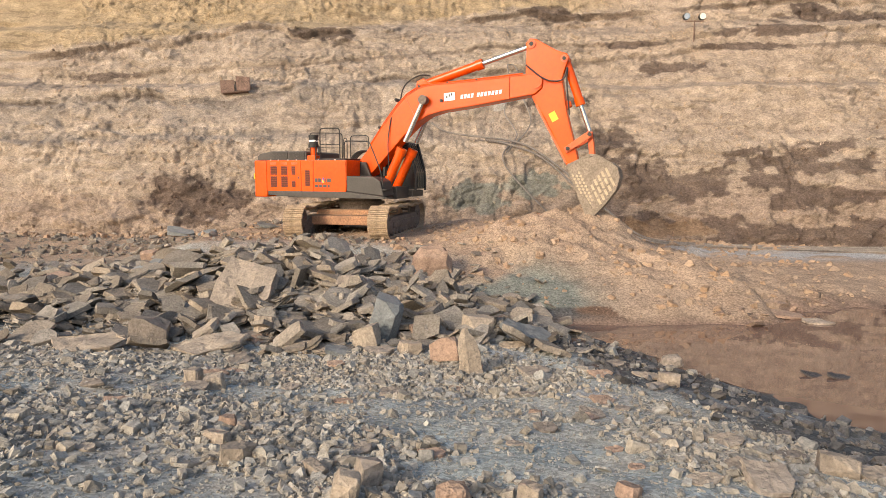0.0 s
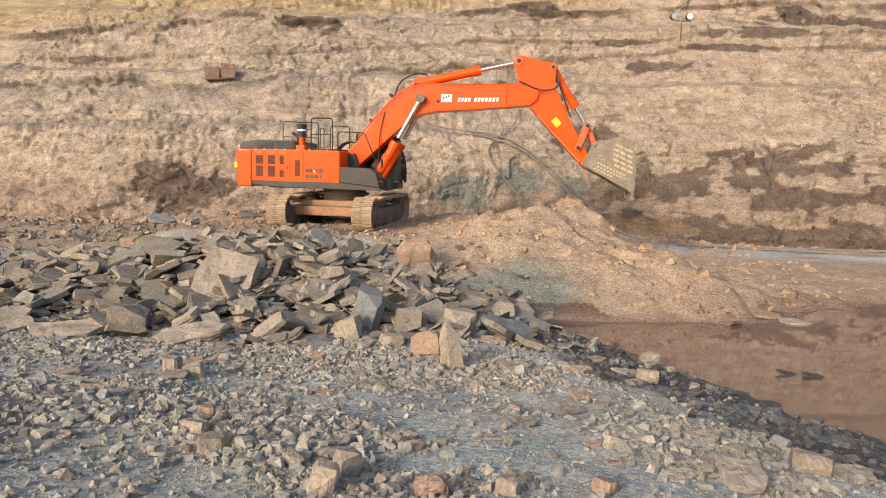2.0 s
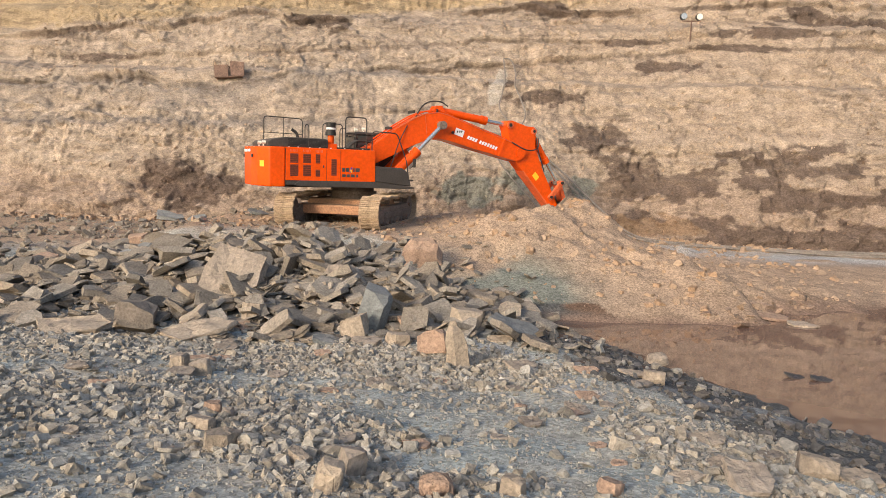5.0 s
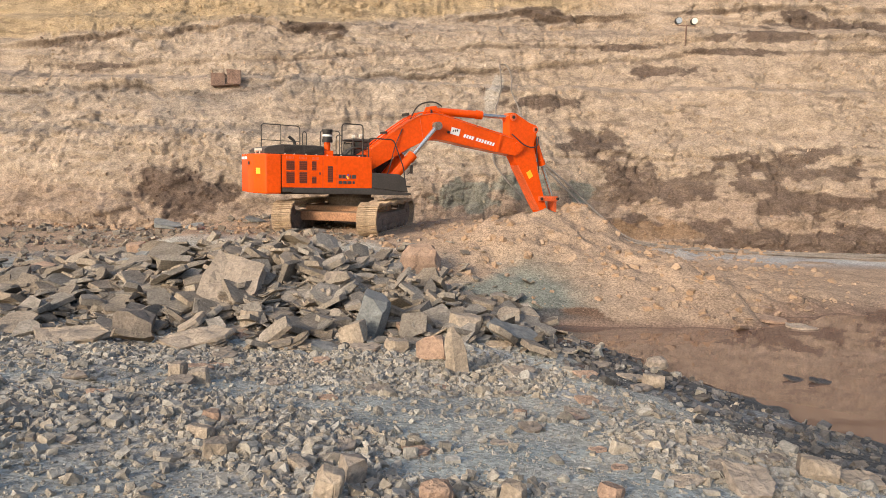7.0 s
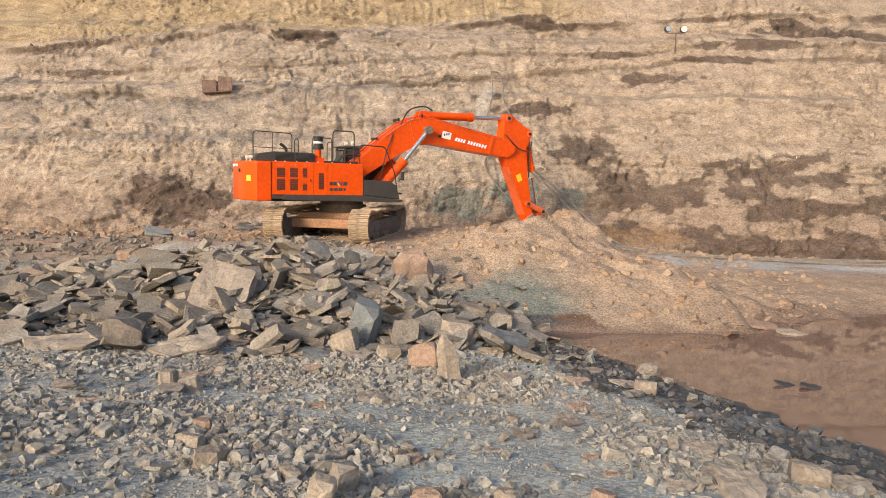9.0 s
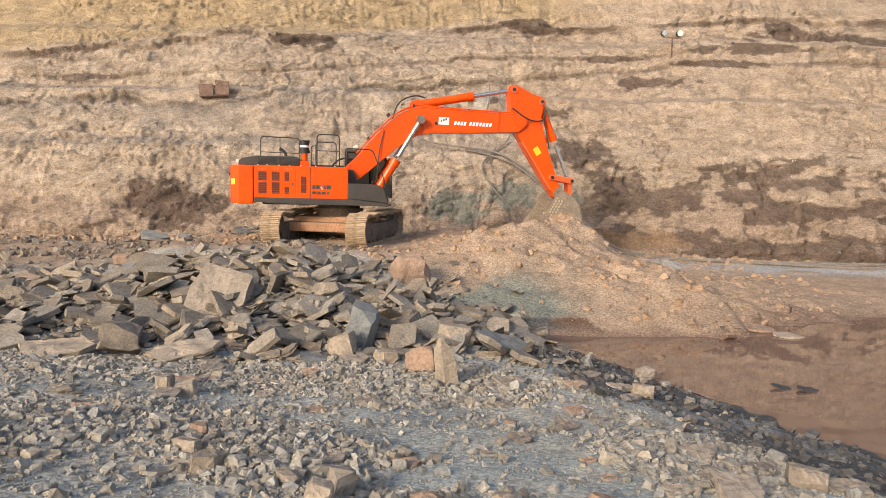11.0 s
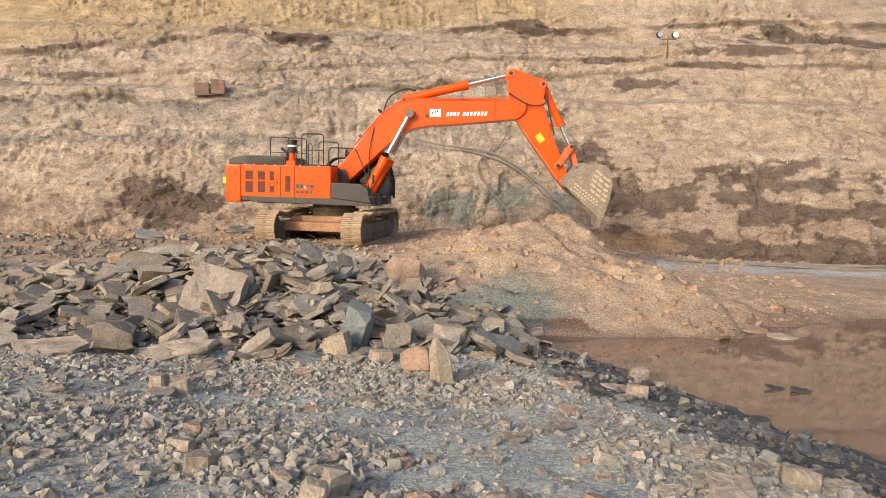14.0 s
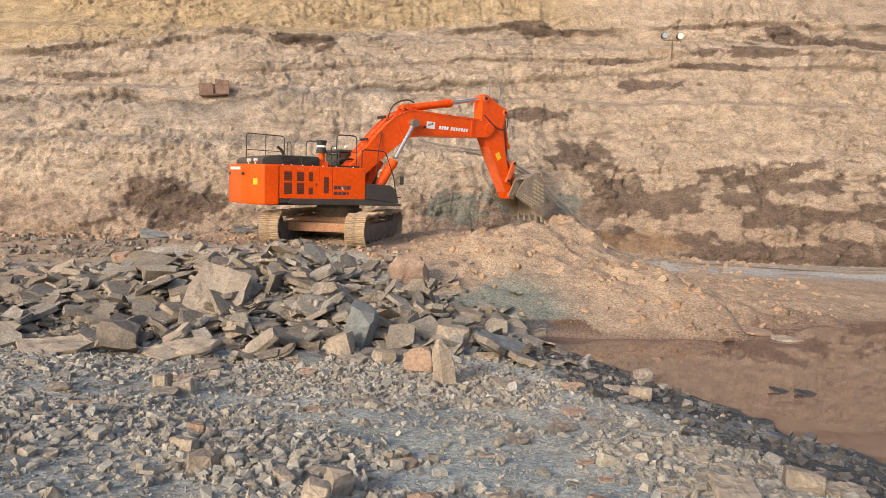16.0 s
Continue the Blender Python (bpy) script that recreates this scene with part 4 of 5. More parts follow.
M_YELLOW = material("yellow_sticker", (0.85, 0.50, 0.02), 0.45, var=0.06, scale=4.0)
M_PURPLE = material("violet_vinyl", (0.10, 0.05, 0.30), 0.45, var=0.05, scale=3.0)
M_RUBBER = material("black_hose", (0.018, 0.017, 0.017), 0.55, var=0.2, scale=5.0, dust=0.2)
M_GLASS = material("tinted_glass", (0.03, 0.035, 0.035), 0.06, var=0.05, scale=2.0, spec=0.8)
M_LENS = material("lamp_lens", (0.75, 0.72, 0.62), 0.15, var=0.05, scale=8.0)


def prism(outline, y0, y1, bevel=0.0):
    """A plate with this outline in x and z, from y0 to y1."""
    bm = bmesh.new()
    a = [bm.verts.new((x, y0, z)) for x, z in outline]
    b = [bm.verts.new((x, y1, z)) for x, z in outline]
    n = len(outline)
    for i in range(n):
        bm.faces.new((a[i], a[(i + 1) % n], b[(i + 1) % n], b[i]))
    bm.faces.new(a[::-1])
    bm.faces.new(b)
    bmesh.ops.recalc_face_normals(bm, faces=bm.faces)
    if bevel:
        bmesh.ops.bevel(bm, geom=bm.edges[:], offset=bevel, segments=2, affect="EDGES", profile=0.6)
    return bm


def block(x0, x1, y0, y1, z0, z1, bevel=0.0):
    return prism([(x0, z0), (x1, z0), (x1, z1), (x0, z1)], y0, y1, bevel)


def rod(p, q, r, sides=16, bm=None):
    """A capped bar from p to q."""
    bm = bm or bmesh.new()
    p, q = Vector(p), Vector(q)
    m = Matrix.Translation((p + q) / 2) @ (q - p).to_track_quat("Z", "Y").to_matrix().to_4x4()
    bmesh.ops.create_cone(bm, cap_ends=True, segments=sides, radius1=r, radius2=r, depth=(q - p).length, matrix=m)
    return bm


def tube(points, r, sides=8):
    """A bent round bar through the points."""
    bm = bmesh.new()
    pts = [Vector(p) for p in points]
    rings, side = [], None
    for i, p in enumerate(pts):
        way = (pts[min(i + 1, len(pts) - 1)] - pts[max(i - 1, 0)]).normalized()
        side = way.orthogonal().normalized() if side is None else (side - way * side.dot(way)).normalized()
        up = way.cross(side)
        rings.append([bm.verts.new(p + (side * math.cos(a) + up * math.sin(a)) * r) for a in (2 * math.pi * k / sides for k in range(sides))])
    for lo, hi in zip(rings, rings[1:]):
        for k in range(sides):
            bm.faces.new((lo[k], lo[(k + 1) % sides], hi[(k + 1) % sides], hi[k]))
    bm.faces.new(rings[0][::-1])
    bm.faces.new(rings[-1])
    return bm


def rounded(points, r=0.12, n=4):
    """The points of a path with its corners rounded off."""
    pts = [Vector(p) for p in points]
    out = [pts[0]]
    for a, b, c in zip(pts, pts[1:], pts[2:]):
        u, v = b + (a - b).normalized() * min(r, (a - b).length / 2), b + (c - b).normalized() * min(r, (c - b).length / 2)
        out += [u.lerp(b, t).lerp(b.lerp(v, t), t) for t in [k / n for k in range(n + 1)]]
    return out + [pts[-1]]


def join(*bms):
    out = bmesh.new()
    for b in bms:
        me = bpy.data.meshes.new("joint")
        b.to_mesh(me)
        out.from_mesh(me)
        b.free()
        bpy.data.meshes.remove(me)
    return out


MACHINE = (-2.97, 22.55, -0.09)
FOOT = (0.433, 2.379)                 # boom foot pin: forward, up
TIP = 6.3                             # boom foot pin to boom tip pin
ROD_ON_BOOM, ARM_BARREL = (2.87, 1.08), (2.94, 1.63)
ROD_ON_ARM, BUCKET_BARREL = (-1.12, 0.28), (-0.29, 1.0)
LINK_ON_ARM, BUCKET_PIVOT = (2.22, 0.10), (2.80, 0.03)
LIFT_BASE = (1.20, 1.64)

excavator = new("excavator")
excavator.location = MACHINE
tagged(excavator, "large orange crawler excavator digging at the foot of the cut", "excavator")


def track(side):
    """One crawler: its frame, wheels and shoes. Its long axis is x."""
    y = side * 1.36
    frame_part = part("track", join(
        prism([(-2.0, 0.36), (2.0, 0.36), (2.15, 0.62), (1.6, 0.86), (-1.6, 0.86), (-2.15, 0.62)], y - 0.20, y + 0.20, 0.03),
        block(-1.5, 1.5, y - 0.24, y + 0.24, 0.52, 0.72, 0.03)), M_FRAME, excavator, "crawler track caked with dry mud")
    for x in (-2.1, 2.1):
        part("sprocket" if x < 0 else "idler", join(rod((x, y - 0.14, 0.73), (x, y + 0.14, 0.73), 0.40, 24), rod((x, y - 0.2, 0.73), (x, y + 0.2, 0.73), 0.17, 16)), M_FRAME, frame_part)
    for i in range(8):
        x = -1.55 + i * 0.443
        part("roller", rod((x, y - 0.22, 0.38), (x, y + 0.22, 0.38), 0.115, 14), M_FRAME, frame_part)
    for x in (-0.8, 0.8):
        part("carrier_roller", rod((x, y - 0.15, 1.02), (x, y + 0.15, 1.02), 0.08, 12), M_FRAME, frame_part)
    shoe = bmesh.new()
    for b in (block(-0.098, 0.098, -0.31, 0.31, 0, 0.035), block(-0.09, -0.06, -0.31, 0.31, 0.03, 0.075), block(-0.015, 0.015, -0.31, 0.31, 0.03, 0.07),
              block(0.06, 0.09, -0.31, 0.31, 0.03, 0.075), block(-0.08, 0.08, -0.12, -0.05, -0.08, 0.0), block(-0.08, 0.08, 0.05, 0.12, -0.08, 0.0)):
        me = bpy.data.meshes.new("shoe_piece")
        b.to_mesh(me)
        shoe.from_mesh(me)
        b.free()
        bpy.data.meshes.remove(me)
    first = part("track_shoe", shoe, M_TRACK, frame_part)
    r, half, zc = 0.44, 2.1, 0.73
    length = 4 * half + 2 * math.pi * r
    count = 62
    for i in range(count):
        s = length * i / count
        if s < 2 * half:
            sag = 0.05 * math.sin(math.pi * 2 * s / half) ** 2
            m = pose(-half + s, y, zc + r - sag)
        elif s < 2 * half + math.pi * r:
            a = (s - 2 * half) / r
            m = pose(half + r * math.sin(a), y, zc + r * math.cos(a), 0, math.degrees(a), 0)
        elif s < 4 * half + math.pi * r:
            m = pose(half - (s - 2 * half - math.pi * r), y, zc - r, 0, 180, 0)
        else:
            a = (s - 4 * half - math.pi * r) / r
            m = pose(-half - r * math.sin(a), y, zc - r * math.cos(a), 0, 180 + math.degrees(a), 0)
        ob = first if i == 0 else new("track_shoe", first.data)
        ob.parent = frame_part
        ob.matrix_basis = m
    return frame_part


BASE_TURN = 79.0
undercarriage = part("undercarriage", join(
    prism([(-1.0, 0.62), (1.0, 0.62), (0.85, 1.05), (-0.85, 1.05)], -1.25, 1.25, 0.05),
    block(-1.5, -0.8, -1.3, 1.3, 0.58, 0.88, 0.05), block(0.8, 1.5, -1.3, 1.3, 0.58, 0.88, 0.05)), M_MUDFRAME, excavator, "mud-caked steel undercarriage")
part("slew_ring", join(rod((0, 0, 1.0), (0, 0, 1.42), 0.72, 32), rod((0, 0, 1.22), (0, 0, 1.30), 0.82, 32)), M_FRAME, undercarriage)
undercarriage.matrix_basis = pose(0.12, 0, 0, 0, 0, BASE_TURN)
for side in (-1, 1):
    track(side).matrix_basis = pose(0.12, 0, 0, 0, 0, BASE_TURN)

# upper structure; x is forward, the cab stands on its left (+y)
S = 1.50
house = part("upper_structure", join(block(-2.47, 0.40, -S + 0.02, S - 0.02, 1.46, 2.56, 0.02), block(-2.3, 1.75, -0.55, 0.55, 1.36, 1.75, 0.02)), M_CHAR, excavator,
             "orange upper structure with charcoal skirt and engine hood")


def plan_prism(outline, z0, z1, bevel):
    """A block with this outline in x and y."""
    bm = prism([(x, y) for x, y in outline], z0, z1)
    bm.transform(Matrix(((1, 0, 0, 0), (0, 0, 1, 0), (0, 1, 0, 0), (0, 0, 0, 1))))
    bmesh.ops.recalc_face_normals(bm, faces=bm.faces)
    bmesh.ops.bevel(bm, geom=bm.edges[:], offset=bevel, segments=3, affect="EDGES", profile=0.6)
    return bm


counterweight = part("counterweight", plan_prism([(-2.49, -S), (-2.95, -S), (-3.21, -1.0), (-3.30, -0.5), (-3.30, 0.5), (-3.21, 1.0), (-2.95, S), (-2.49, S)], 1.40, 2.60, 0.05),
                     M_ORANGE, house, "orange cast counterweight with chamfered corners")
for y in (-0.62, 0.62):
    part("eye_slot", block(-3.308, -3.28, y - 0.09, y + 0.09, 2.26, 2.36, 0.01), M_BLACK, counterweight)
for a, b in ((-0.42, -0.06), (0.02, 0.5)):
    part("lettering_bar", block(-3.306, -3.28, a, b, 2.43, 2.51), M_WHITE, counterweight)
# plain yellow sticker on the right-hand chamfer
part("reflector", block(-0.006, 0.0, -0.11, 0.11, -0.09, 0.09), M_YELLOW, counterweight).matrix_basis = pose(-3.084, -1.255, 2.08, 0, 0, 62.5)
for y in (-0.95, -0.35):
    part("work_lamp", join(rod((-3.02, y, 2.60), (-3.02, y, 2.70), 0.02), rod((-3.06, y, 2.72), (-2.96, y, 2.72), 0.055, 14)), M_LENS, house)


def side_door(x0, x1, y, vents, facing):
    door = part("door", block(x0 + 0.006, x1 - 0.006, y - 0.012, y + 0.012, 1.60 if x1 > -2.2 else 1.5, 2.58, 0.008), M_ORANGE, house)
    for a, b, c, d in vents:
        g = part("vent", block(a, b, y + facing * 0.004, y + facing * 0.014, c, d), M_GRILLE, door, "dark perforated vent grille")
        n = int((d - c) / 0.055)
        bars = [block(a, b, y + facing * 0.012, y + facing * 0.020, c + (k + 0.5) * (d - c) / n, c + (k + 0.5) * (d - c) / n + 0.012) for k in range(n)]
        part("vent_bars", join(*bars), M_SLAT, door)
    return door


VENTS = ((-2.34, -2.09, 2.13, 2.41), (-2.34, -2.09, 1.73, 2.08), (-1.94, -1.70, 2.13, 2.41), (-1.94, -1.70, 1.73, 2.08), (-1.55, -1.41, 2.13, 2.41), (-1.55, -1.41, 1.73, 1.94))
for facing in (-1, 1):
    y = facing * S
    side_door(-2.48, -1.20, y, VENTS, facing)
    side_door(-1.20, -0.75, y, ((-1.05, -0.88, 1.77, 2.28),), facing)
    side_door(-0.75, 0.41, y, (), facing)
    for x in (-2.34, -1.94, -1.55):
        part("door_louvre", join(*[block(x + k * 0.04, x + k * 0.04 + 0.02, y - 0.016, y + 0.016, 2.46, 2.54) for k in range(6)]), M_WORN, house)
    part("skirt", prism([(-2.05, 1.60), (-2.2, 1.47), (-2.1, 1.43), (1.72, 1.38), (1.72, 1.46), (0.41, 1.60)], y - 0.03, y + 0.03, 0.01), M_CHAR, house, "charcoal lower skirt panel")
    part("latch", block(-1.32, -1.28, y - 0.02, y + 0.02, 2.0, 2.08, 0.005), M_BLACK, house)
part("roof_panel", block(-2.49, 0.41, -S + 0.01, S - 0.01, 2.565, 2.60, 0.012), M_ORANGE, house)
part("front_panel", block(0.400, 0.424, -S + 0.02, -0.5, 1.62, 2.585, 0.008), M_ORANGE, house)
# model mark on the right-hand door, as plain bars
for i, (x0, x1) in enumerate(((-0.70, -0.60), (-0.58, -0.47), (-0.34, -0.29), (-0.26, -0.12))):
    part("lettering_bar", block(x0, x1, -S - 0.018, -S - 0.010, 1.90, 2.02), M_CHAR, house)
part("mark", prism([(-0.46, 1.88), (-0.41, 1.88), (-0.36, 2.04), (-0.41, 2.04)], -S - 0.020, -S - 0.010), M_PURPLE, house)
part("mark", prism([(-0.36, 1.88), (-0.41, 1.88), (-0.45, 1.96), (-0.41, 1.98)], -S - 0.022, -S - 0.010), M_YELLOW, house)
for x0, x1 in ((-0.70, -0.58), (-0.55, -0.44), (-0.41, -0.28), (-0.24, -0.17)):
    part("lettering_bar", block(x0, x1, -S - 0.018, -S - 0.010, 1.73, 1.82), M_CHAR, house)
part("toolbox", prism([(0.42, 1.60), (1.70, 1.47), (1.58, 1.93), (1.36, 2.07), (0.42, 2.10)], -S, -0.62, 0.035), M_CHAR, house, "charcoal toolbox ahead of the side doors")
part("step", join(block(1.58, 1.80, -S, -1.0, 1.40, 1.45, 0.01), block(1.58, 1.78, -S, -1.0, 1.65, 1.69, 0.01)), M_BLACK, house)
hood = part("engine_hood", prism([(-2.95, 2.60), (-1.10, 2.60), (-1.10, 2.86), (-1.20, 2.90), (-2.42, 2.90), (-2.85, 2.82), (-2.95, 2.74)], -1.32, 1.05, 0.03), M_CHAR, house, "charcoal louvred engine hood")
for x0, x1 in ((-2.36, -1.80), (-1.72, -1.16)):
    grille = part("hood_grille", block(x0, x1, -1.336, -1.318, 2.645, 2.865), M_BLACK, hood, "dark slotted grille")
    for k in range(6):
        part("louvre", block(x0, x1, -1.350, -1.332, 2.655 + k * 0.035, 2.669 + k * 0.035), M_CHAR, grille)
part("intake_base", join(block(-1.10, -0.80, -1.28, -0.92, 2.58, 2.76, 0.02), rod((-0.95, -1.1, 2.7), (-0.95, -1.1, 3.04), 0.10, 18)), M_ORANGE, house, "orange air intake pipe")
part("pre_cleaner", join(rod((-0.95, -1.1, 3.02), (-0.95, -1.1, 3.12), 0.17, 20), rod((-0.95, -1.1, 3.11), (-0.95, -1.1, 3.37), 0.145, 20), rod((-0.95, -1.1, 3.35), (-0.95, -1.1, 3.42), 0.165, 20)), M_BLACK, house, "black air pre-cleaner bowl")
part("cleaner_label", rod((-0.95, -1.1, 3.20), (-0.95, -1.1, 3.26), 0.149, 20), M_WHITE, house)
part("exhaust", tube(rounded([(-1.6, 0.45, 2.86), (-1.6, 0.45, 3.08), (-1.8, 0.45, 3.22)], 0.1), 0.05, 12), M_BLACK, house)
for x in (-2.36, -2.08, -1.72, -1.40, -1.05, -0.6, 0.0):
    part("bolt", rod((x, -S + 0.06, 2.60), (x, -S + 0.06, 2.625), 0.02, 8), M_LENS, house)
part("deck_plate", block(-0.75, 0.30, -1.3, 0.3, 2.60, 2.66, 0.01), M_BLACK, house)


def rail(points, r=0.02):
    return part("handrail", tube(rounded(points, 0.12), r), M_BLACK, house)


rail([(-2.50, 1.40, 2.58), (-2.50, 1.40, 3.66), (-1.18, 1.40, 3.63), (-1.18, 1.40, 2.58)], 0.018)
rail([(-2.50, 1.40, 3.12), (-1.18, 1.40, 3.10)], 0.013)
rail([(-1.84, 1.40, 2.58), (-1.84, 1.40, 3.64)], 0.013)
rail([(-1.10, 1.35, 2.58), (-1.10, 1.35, 3.45), (-0.96, 1.35, 3.45), (-0.96, 1.35, 2.58)], 0.016)
rail([(-0.56, -1.38, 2.58), (-0.56, -1.38, 3.61), (0.14, -1.38, 3.61), (0.14, -1.38, 2.58)], 0.020)
rail([(-0.56, -1.38, 3.10), (0.14, -1.38, 3.10)], 0.014)
rail([(-0.74, -1.36, 2.58), (-0.74, -1.36, 3.25), (-0.56, -1.36, 3.25)], 0.015)
rail([(0.32, -1.42, 2.56), (0.32, -1.42, 3.20), (1.18, -1.42, 3.18), (1.55, -1.4, 2.3), (1.66, -1.4, 1.60)])
rail([(-0.6, 0.9, 2.58), (-0.6, 0.9, 3.5), (0.1, 0.9, 3.5), (0.1, 0.9, 2.58)], 0.018)

# cab
X0, X1, Y0, Y1 = 0.42, 2.02, 0.48, 1.50
cab = part("cab", prism([(X0, 1.40), (X1 - 0.1, 1.40), (X1 - 0.1, 1.62), (X0 + 0.30, 1.62), (X0 + 0.30, 2.3), (X0, 2.3)], Y0, Y1, 0.03), M_CHAR, house, "dark cab with tinted windows")
part("roof", prism([(X0, 3.16), (X0, 3.26), (X1 - 0.42, 3.26), (X1 - 0.28, 3.16)], Y0, Y1, 0.03), M_CHAR, cab)
for y in (Y0 + 0.03, Y1 - 0.03):
    for pts in ([(X1 - 0.02, y, 1.6), (X1 - 0.02, y, 2.2), (X1 - 0.30, y, 3.2)], [(X0 + 0.04, y, 1.6), (X0 + 0.04, y, 3.2)], [(X0 + 0.85, y, 1.6), (X0 + 0.85, y, 3.2)]):
        part("post", tube(rounded(pts, 0.25), 0.045), M_BLACK, cab)
    part("side_window", prism([(X0 + 0.1, 1.66), (X1 - 0.06, 1.66), (X1 - 0.06, 2.2), (X1 - 0.32, 3.14), (X0 + 0.1, 3.14)], y - 0.006, y + 0.006), M_GLASS, cab)
front_glass = prism([(X1 - 0.03, 1.66), (X1 - 0.015, 1.66), (X1 - 0.015, 2.2), (X1 - 0.29, 3.14), (X1 - 0.305, 3.14), (X1 - 0.03, 2.2)], Y0 + 0.05, Y1 - 0.05)
part("windscreen", front_glass, M_GLASS, cab)
part("rear_window", block(X0 - 0.004, X0 + 0.006, Y0 + 0.1, Y1 - 0.1, 2.45, 3.08), M_GLASS, cab)
part("seat", join(block(0.85, 1.30, 0.75, 1.22, 1.95, 2.10, 0.04), block(0.78, 0.92, 0.75, 1.22, 2.0, 2.75, 0.04)), M_BLACK, cab)
for y in (Y0 + 0.1, Y1 - 0.1):
    part("roof_lamp", join(rod((X0 + 0.35, y, 3.26), (X0 + 0.35, y, 3.32), 0.02), rod((X0 + 0.3, y, 3.36), (X0 + 0.4, y, 3.36), 0.06, 14)), M_LENS, cab)
for k in range(5):
    part("guard_bar", tube(rounded([(X1 + 0.03, Y0 + 0.12 + 0.19 * k, 1.7), (X1 + 0.03, Y0 + 0.12 + 0.19 * k, 2.2), (X1 - 0.24, Y0 + 0.12 + 0.19 * k, 3.18)], 0.2), 0.012), M_BLACK, cab)
part("mirror", join(tube([(1.66, -1.42, 2.05), (1.78, -1.52, 2.2)], 0.012), block(1.74, 1.80, -1.62, -1.46, 2.1, 2.38, 0.02)), M_BLACK, house)
for y in (-0.44, 0.44):
    part("boom_bracket", prism([(-0.1, 1.6), (1.0, 1.6), (0.62, 2.55), (0.25, 2.55)], y - 0.06, y + 0.06, 0.02), M_CHAR, house)
part("hose_bundle", join(*[tube(rounded([(-0.3, dy, 2.4), (0.2, dy, 2.95), (0.75, dy, 2.9)], 0.25), 0.028) for dy in (-0.2, -0.07, 0.07, 0.2)]), M_RUBBER, house)

# boom, in its own space: x from foot pin to tip pin
BOOM_LINE = [(-0.30, 0.20), (-0.36, -0.05), (-0.22, -0.28), (0.15, -0.26), (0.60, -0.08), (1.79, 0.40), (2.30, 0.57), (2.75, 0.62), (3.22, 0.54), (4.18, 0.24), (5.40, -0.10),
             (6.10, -0.30), (6.38, -0.22), (6.50, 0.02), (6.38, 0.24), (6.10, 0.36), (4.47, 0.96), (3.20, 1.46), (2.85, 1.54), (2.32, 1.50), (1.85, 1.32), (1.25, 1.02), (0.40, 0.52)]
boom = part("boom", prism(BOOM_LINE, -0.34, 0.34, 0.03), M_ORANGE, excavator, "orange box-section boom")
for y in (-0.355, 0.355):
    part("pin_boss", rod((ROD_ON_BOOM[0], y - 0.03, ROD_ON_BOOM[1]), (ROD_ON_BOOM[0], y + 0.03, ROD_ON_BOOM[1]), 0.17, 20), M_ORANGE, boom)
    part("pin", rod((ROD_ON_BOOM[0], y - 0.05, ROD_ON_BOOM[1]), (ROD_ON_BOOM[0], y + 0.05, ROD_ON_BOOM[1]), 0.11, 16), M_FRAME, boom)
    part("tip_boss", rod((TIP - 0.03, y - 0.03, 0.02), (TIP - 0.03, y + 0.03, 0.02), 0.20, 20), M_ORANGE, boom)
    part("stiffener", prism([(5.25, -0.05), (5.35, -0.09), (5.62, 0.52), (5.52, 0.56)], y - 0.02, y + 0.02, 0.006), M_ORANGE, boom)
part("cylinder_bracket", join(prism([(2.6, 1.45), (3.25, 1.42), (3.06, 1.78), (2.82, 1.78)], -0.20, -0.13, 0.01), prism([(2.6, 1.45), (3.25, 1.42), (3.06, 1.78), (2.82, 1.78)], 0.13, 0.20, 0.01)), M_ORANGE, boom)
part("fleet_plate", prism([(3.43, 0.77), (3.77, 0.65), (3.86, 0.88), (3.52, 1.00)], -0.352, -0.344), M_WHITE, boom, "white number plate with dark marks")
for x in (3.53, 3.62, 3.70):
    part("plate_mark", prism([(x, 0.83), (x + 0.045, 0.814), (x + 0.075, 0.885), (x + 0.03, 0.90)], -0.356, -0.350), M_CHAR, boom)


def on_slope(x0, x1, low, high):
    """A bar along the boom's upper run."""
    k = -0.353
    return prism([(x0, low + k * (x0 - 4)), (x1, low + k * (x1 - 4)), (x1 + 0.07, high + k * (x1 + 0.07 - 4)), (x0 + 0.07, high + k * (x0 + 0.07 - 4))], -0.352, -0.344)


LETTERS = [3.94 + 0.105 * i for i in range(4)] + [4.44 + 0.111 * i for i in range(7)]
for x in LETTERS:
    part("lettering_bar", on_slope(x, x + 0.075, 0.58, 0.71), M_WHITE, boom)
for y in (-0.20, 0.20):
    part("pipe", tube([(0.5, y, 0.66), (1.3, y, 1.12), (1.9, y, 1.42), (2.35, y, 1.58), (2.9, y, 1.62), (4.5, y, 1.0), (6.0, y, 0.45)], 0.025), M_ORANGE, boom)
part("hose", tube(rounded([(2.0, -0.2, 1.4), (2.35, -0.2, 1.9), (3.0, -0.2, 1.95), (3.3, -0.15, 1.75)], 0.3), 0.025), M_RUBBER, boom)
part("hose", tube(rounded([(1.6, -0.36, 1.1), (1.2, -0.42, 0.5), (0.9, -0.45, -0.3), (0.6, -0.40, -0.75)], 0.4), 0.018), M_RUBBER, boom)
part("work_lamp", rod((3.36, -0.40, 0.83), (3.36, -0.34, 0.83), 0.05, 12), M_BLACK, boom)

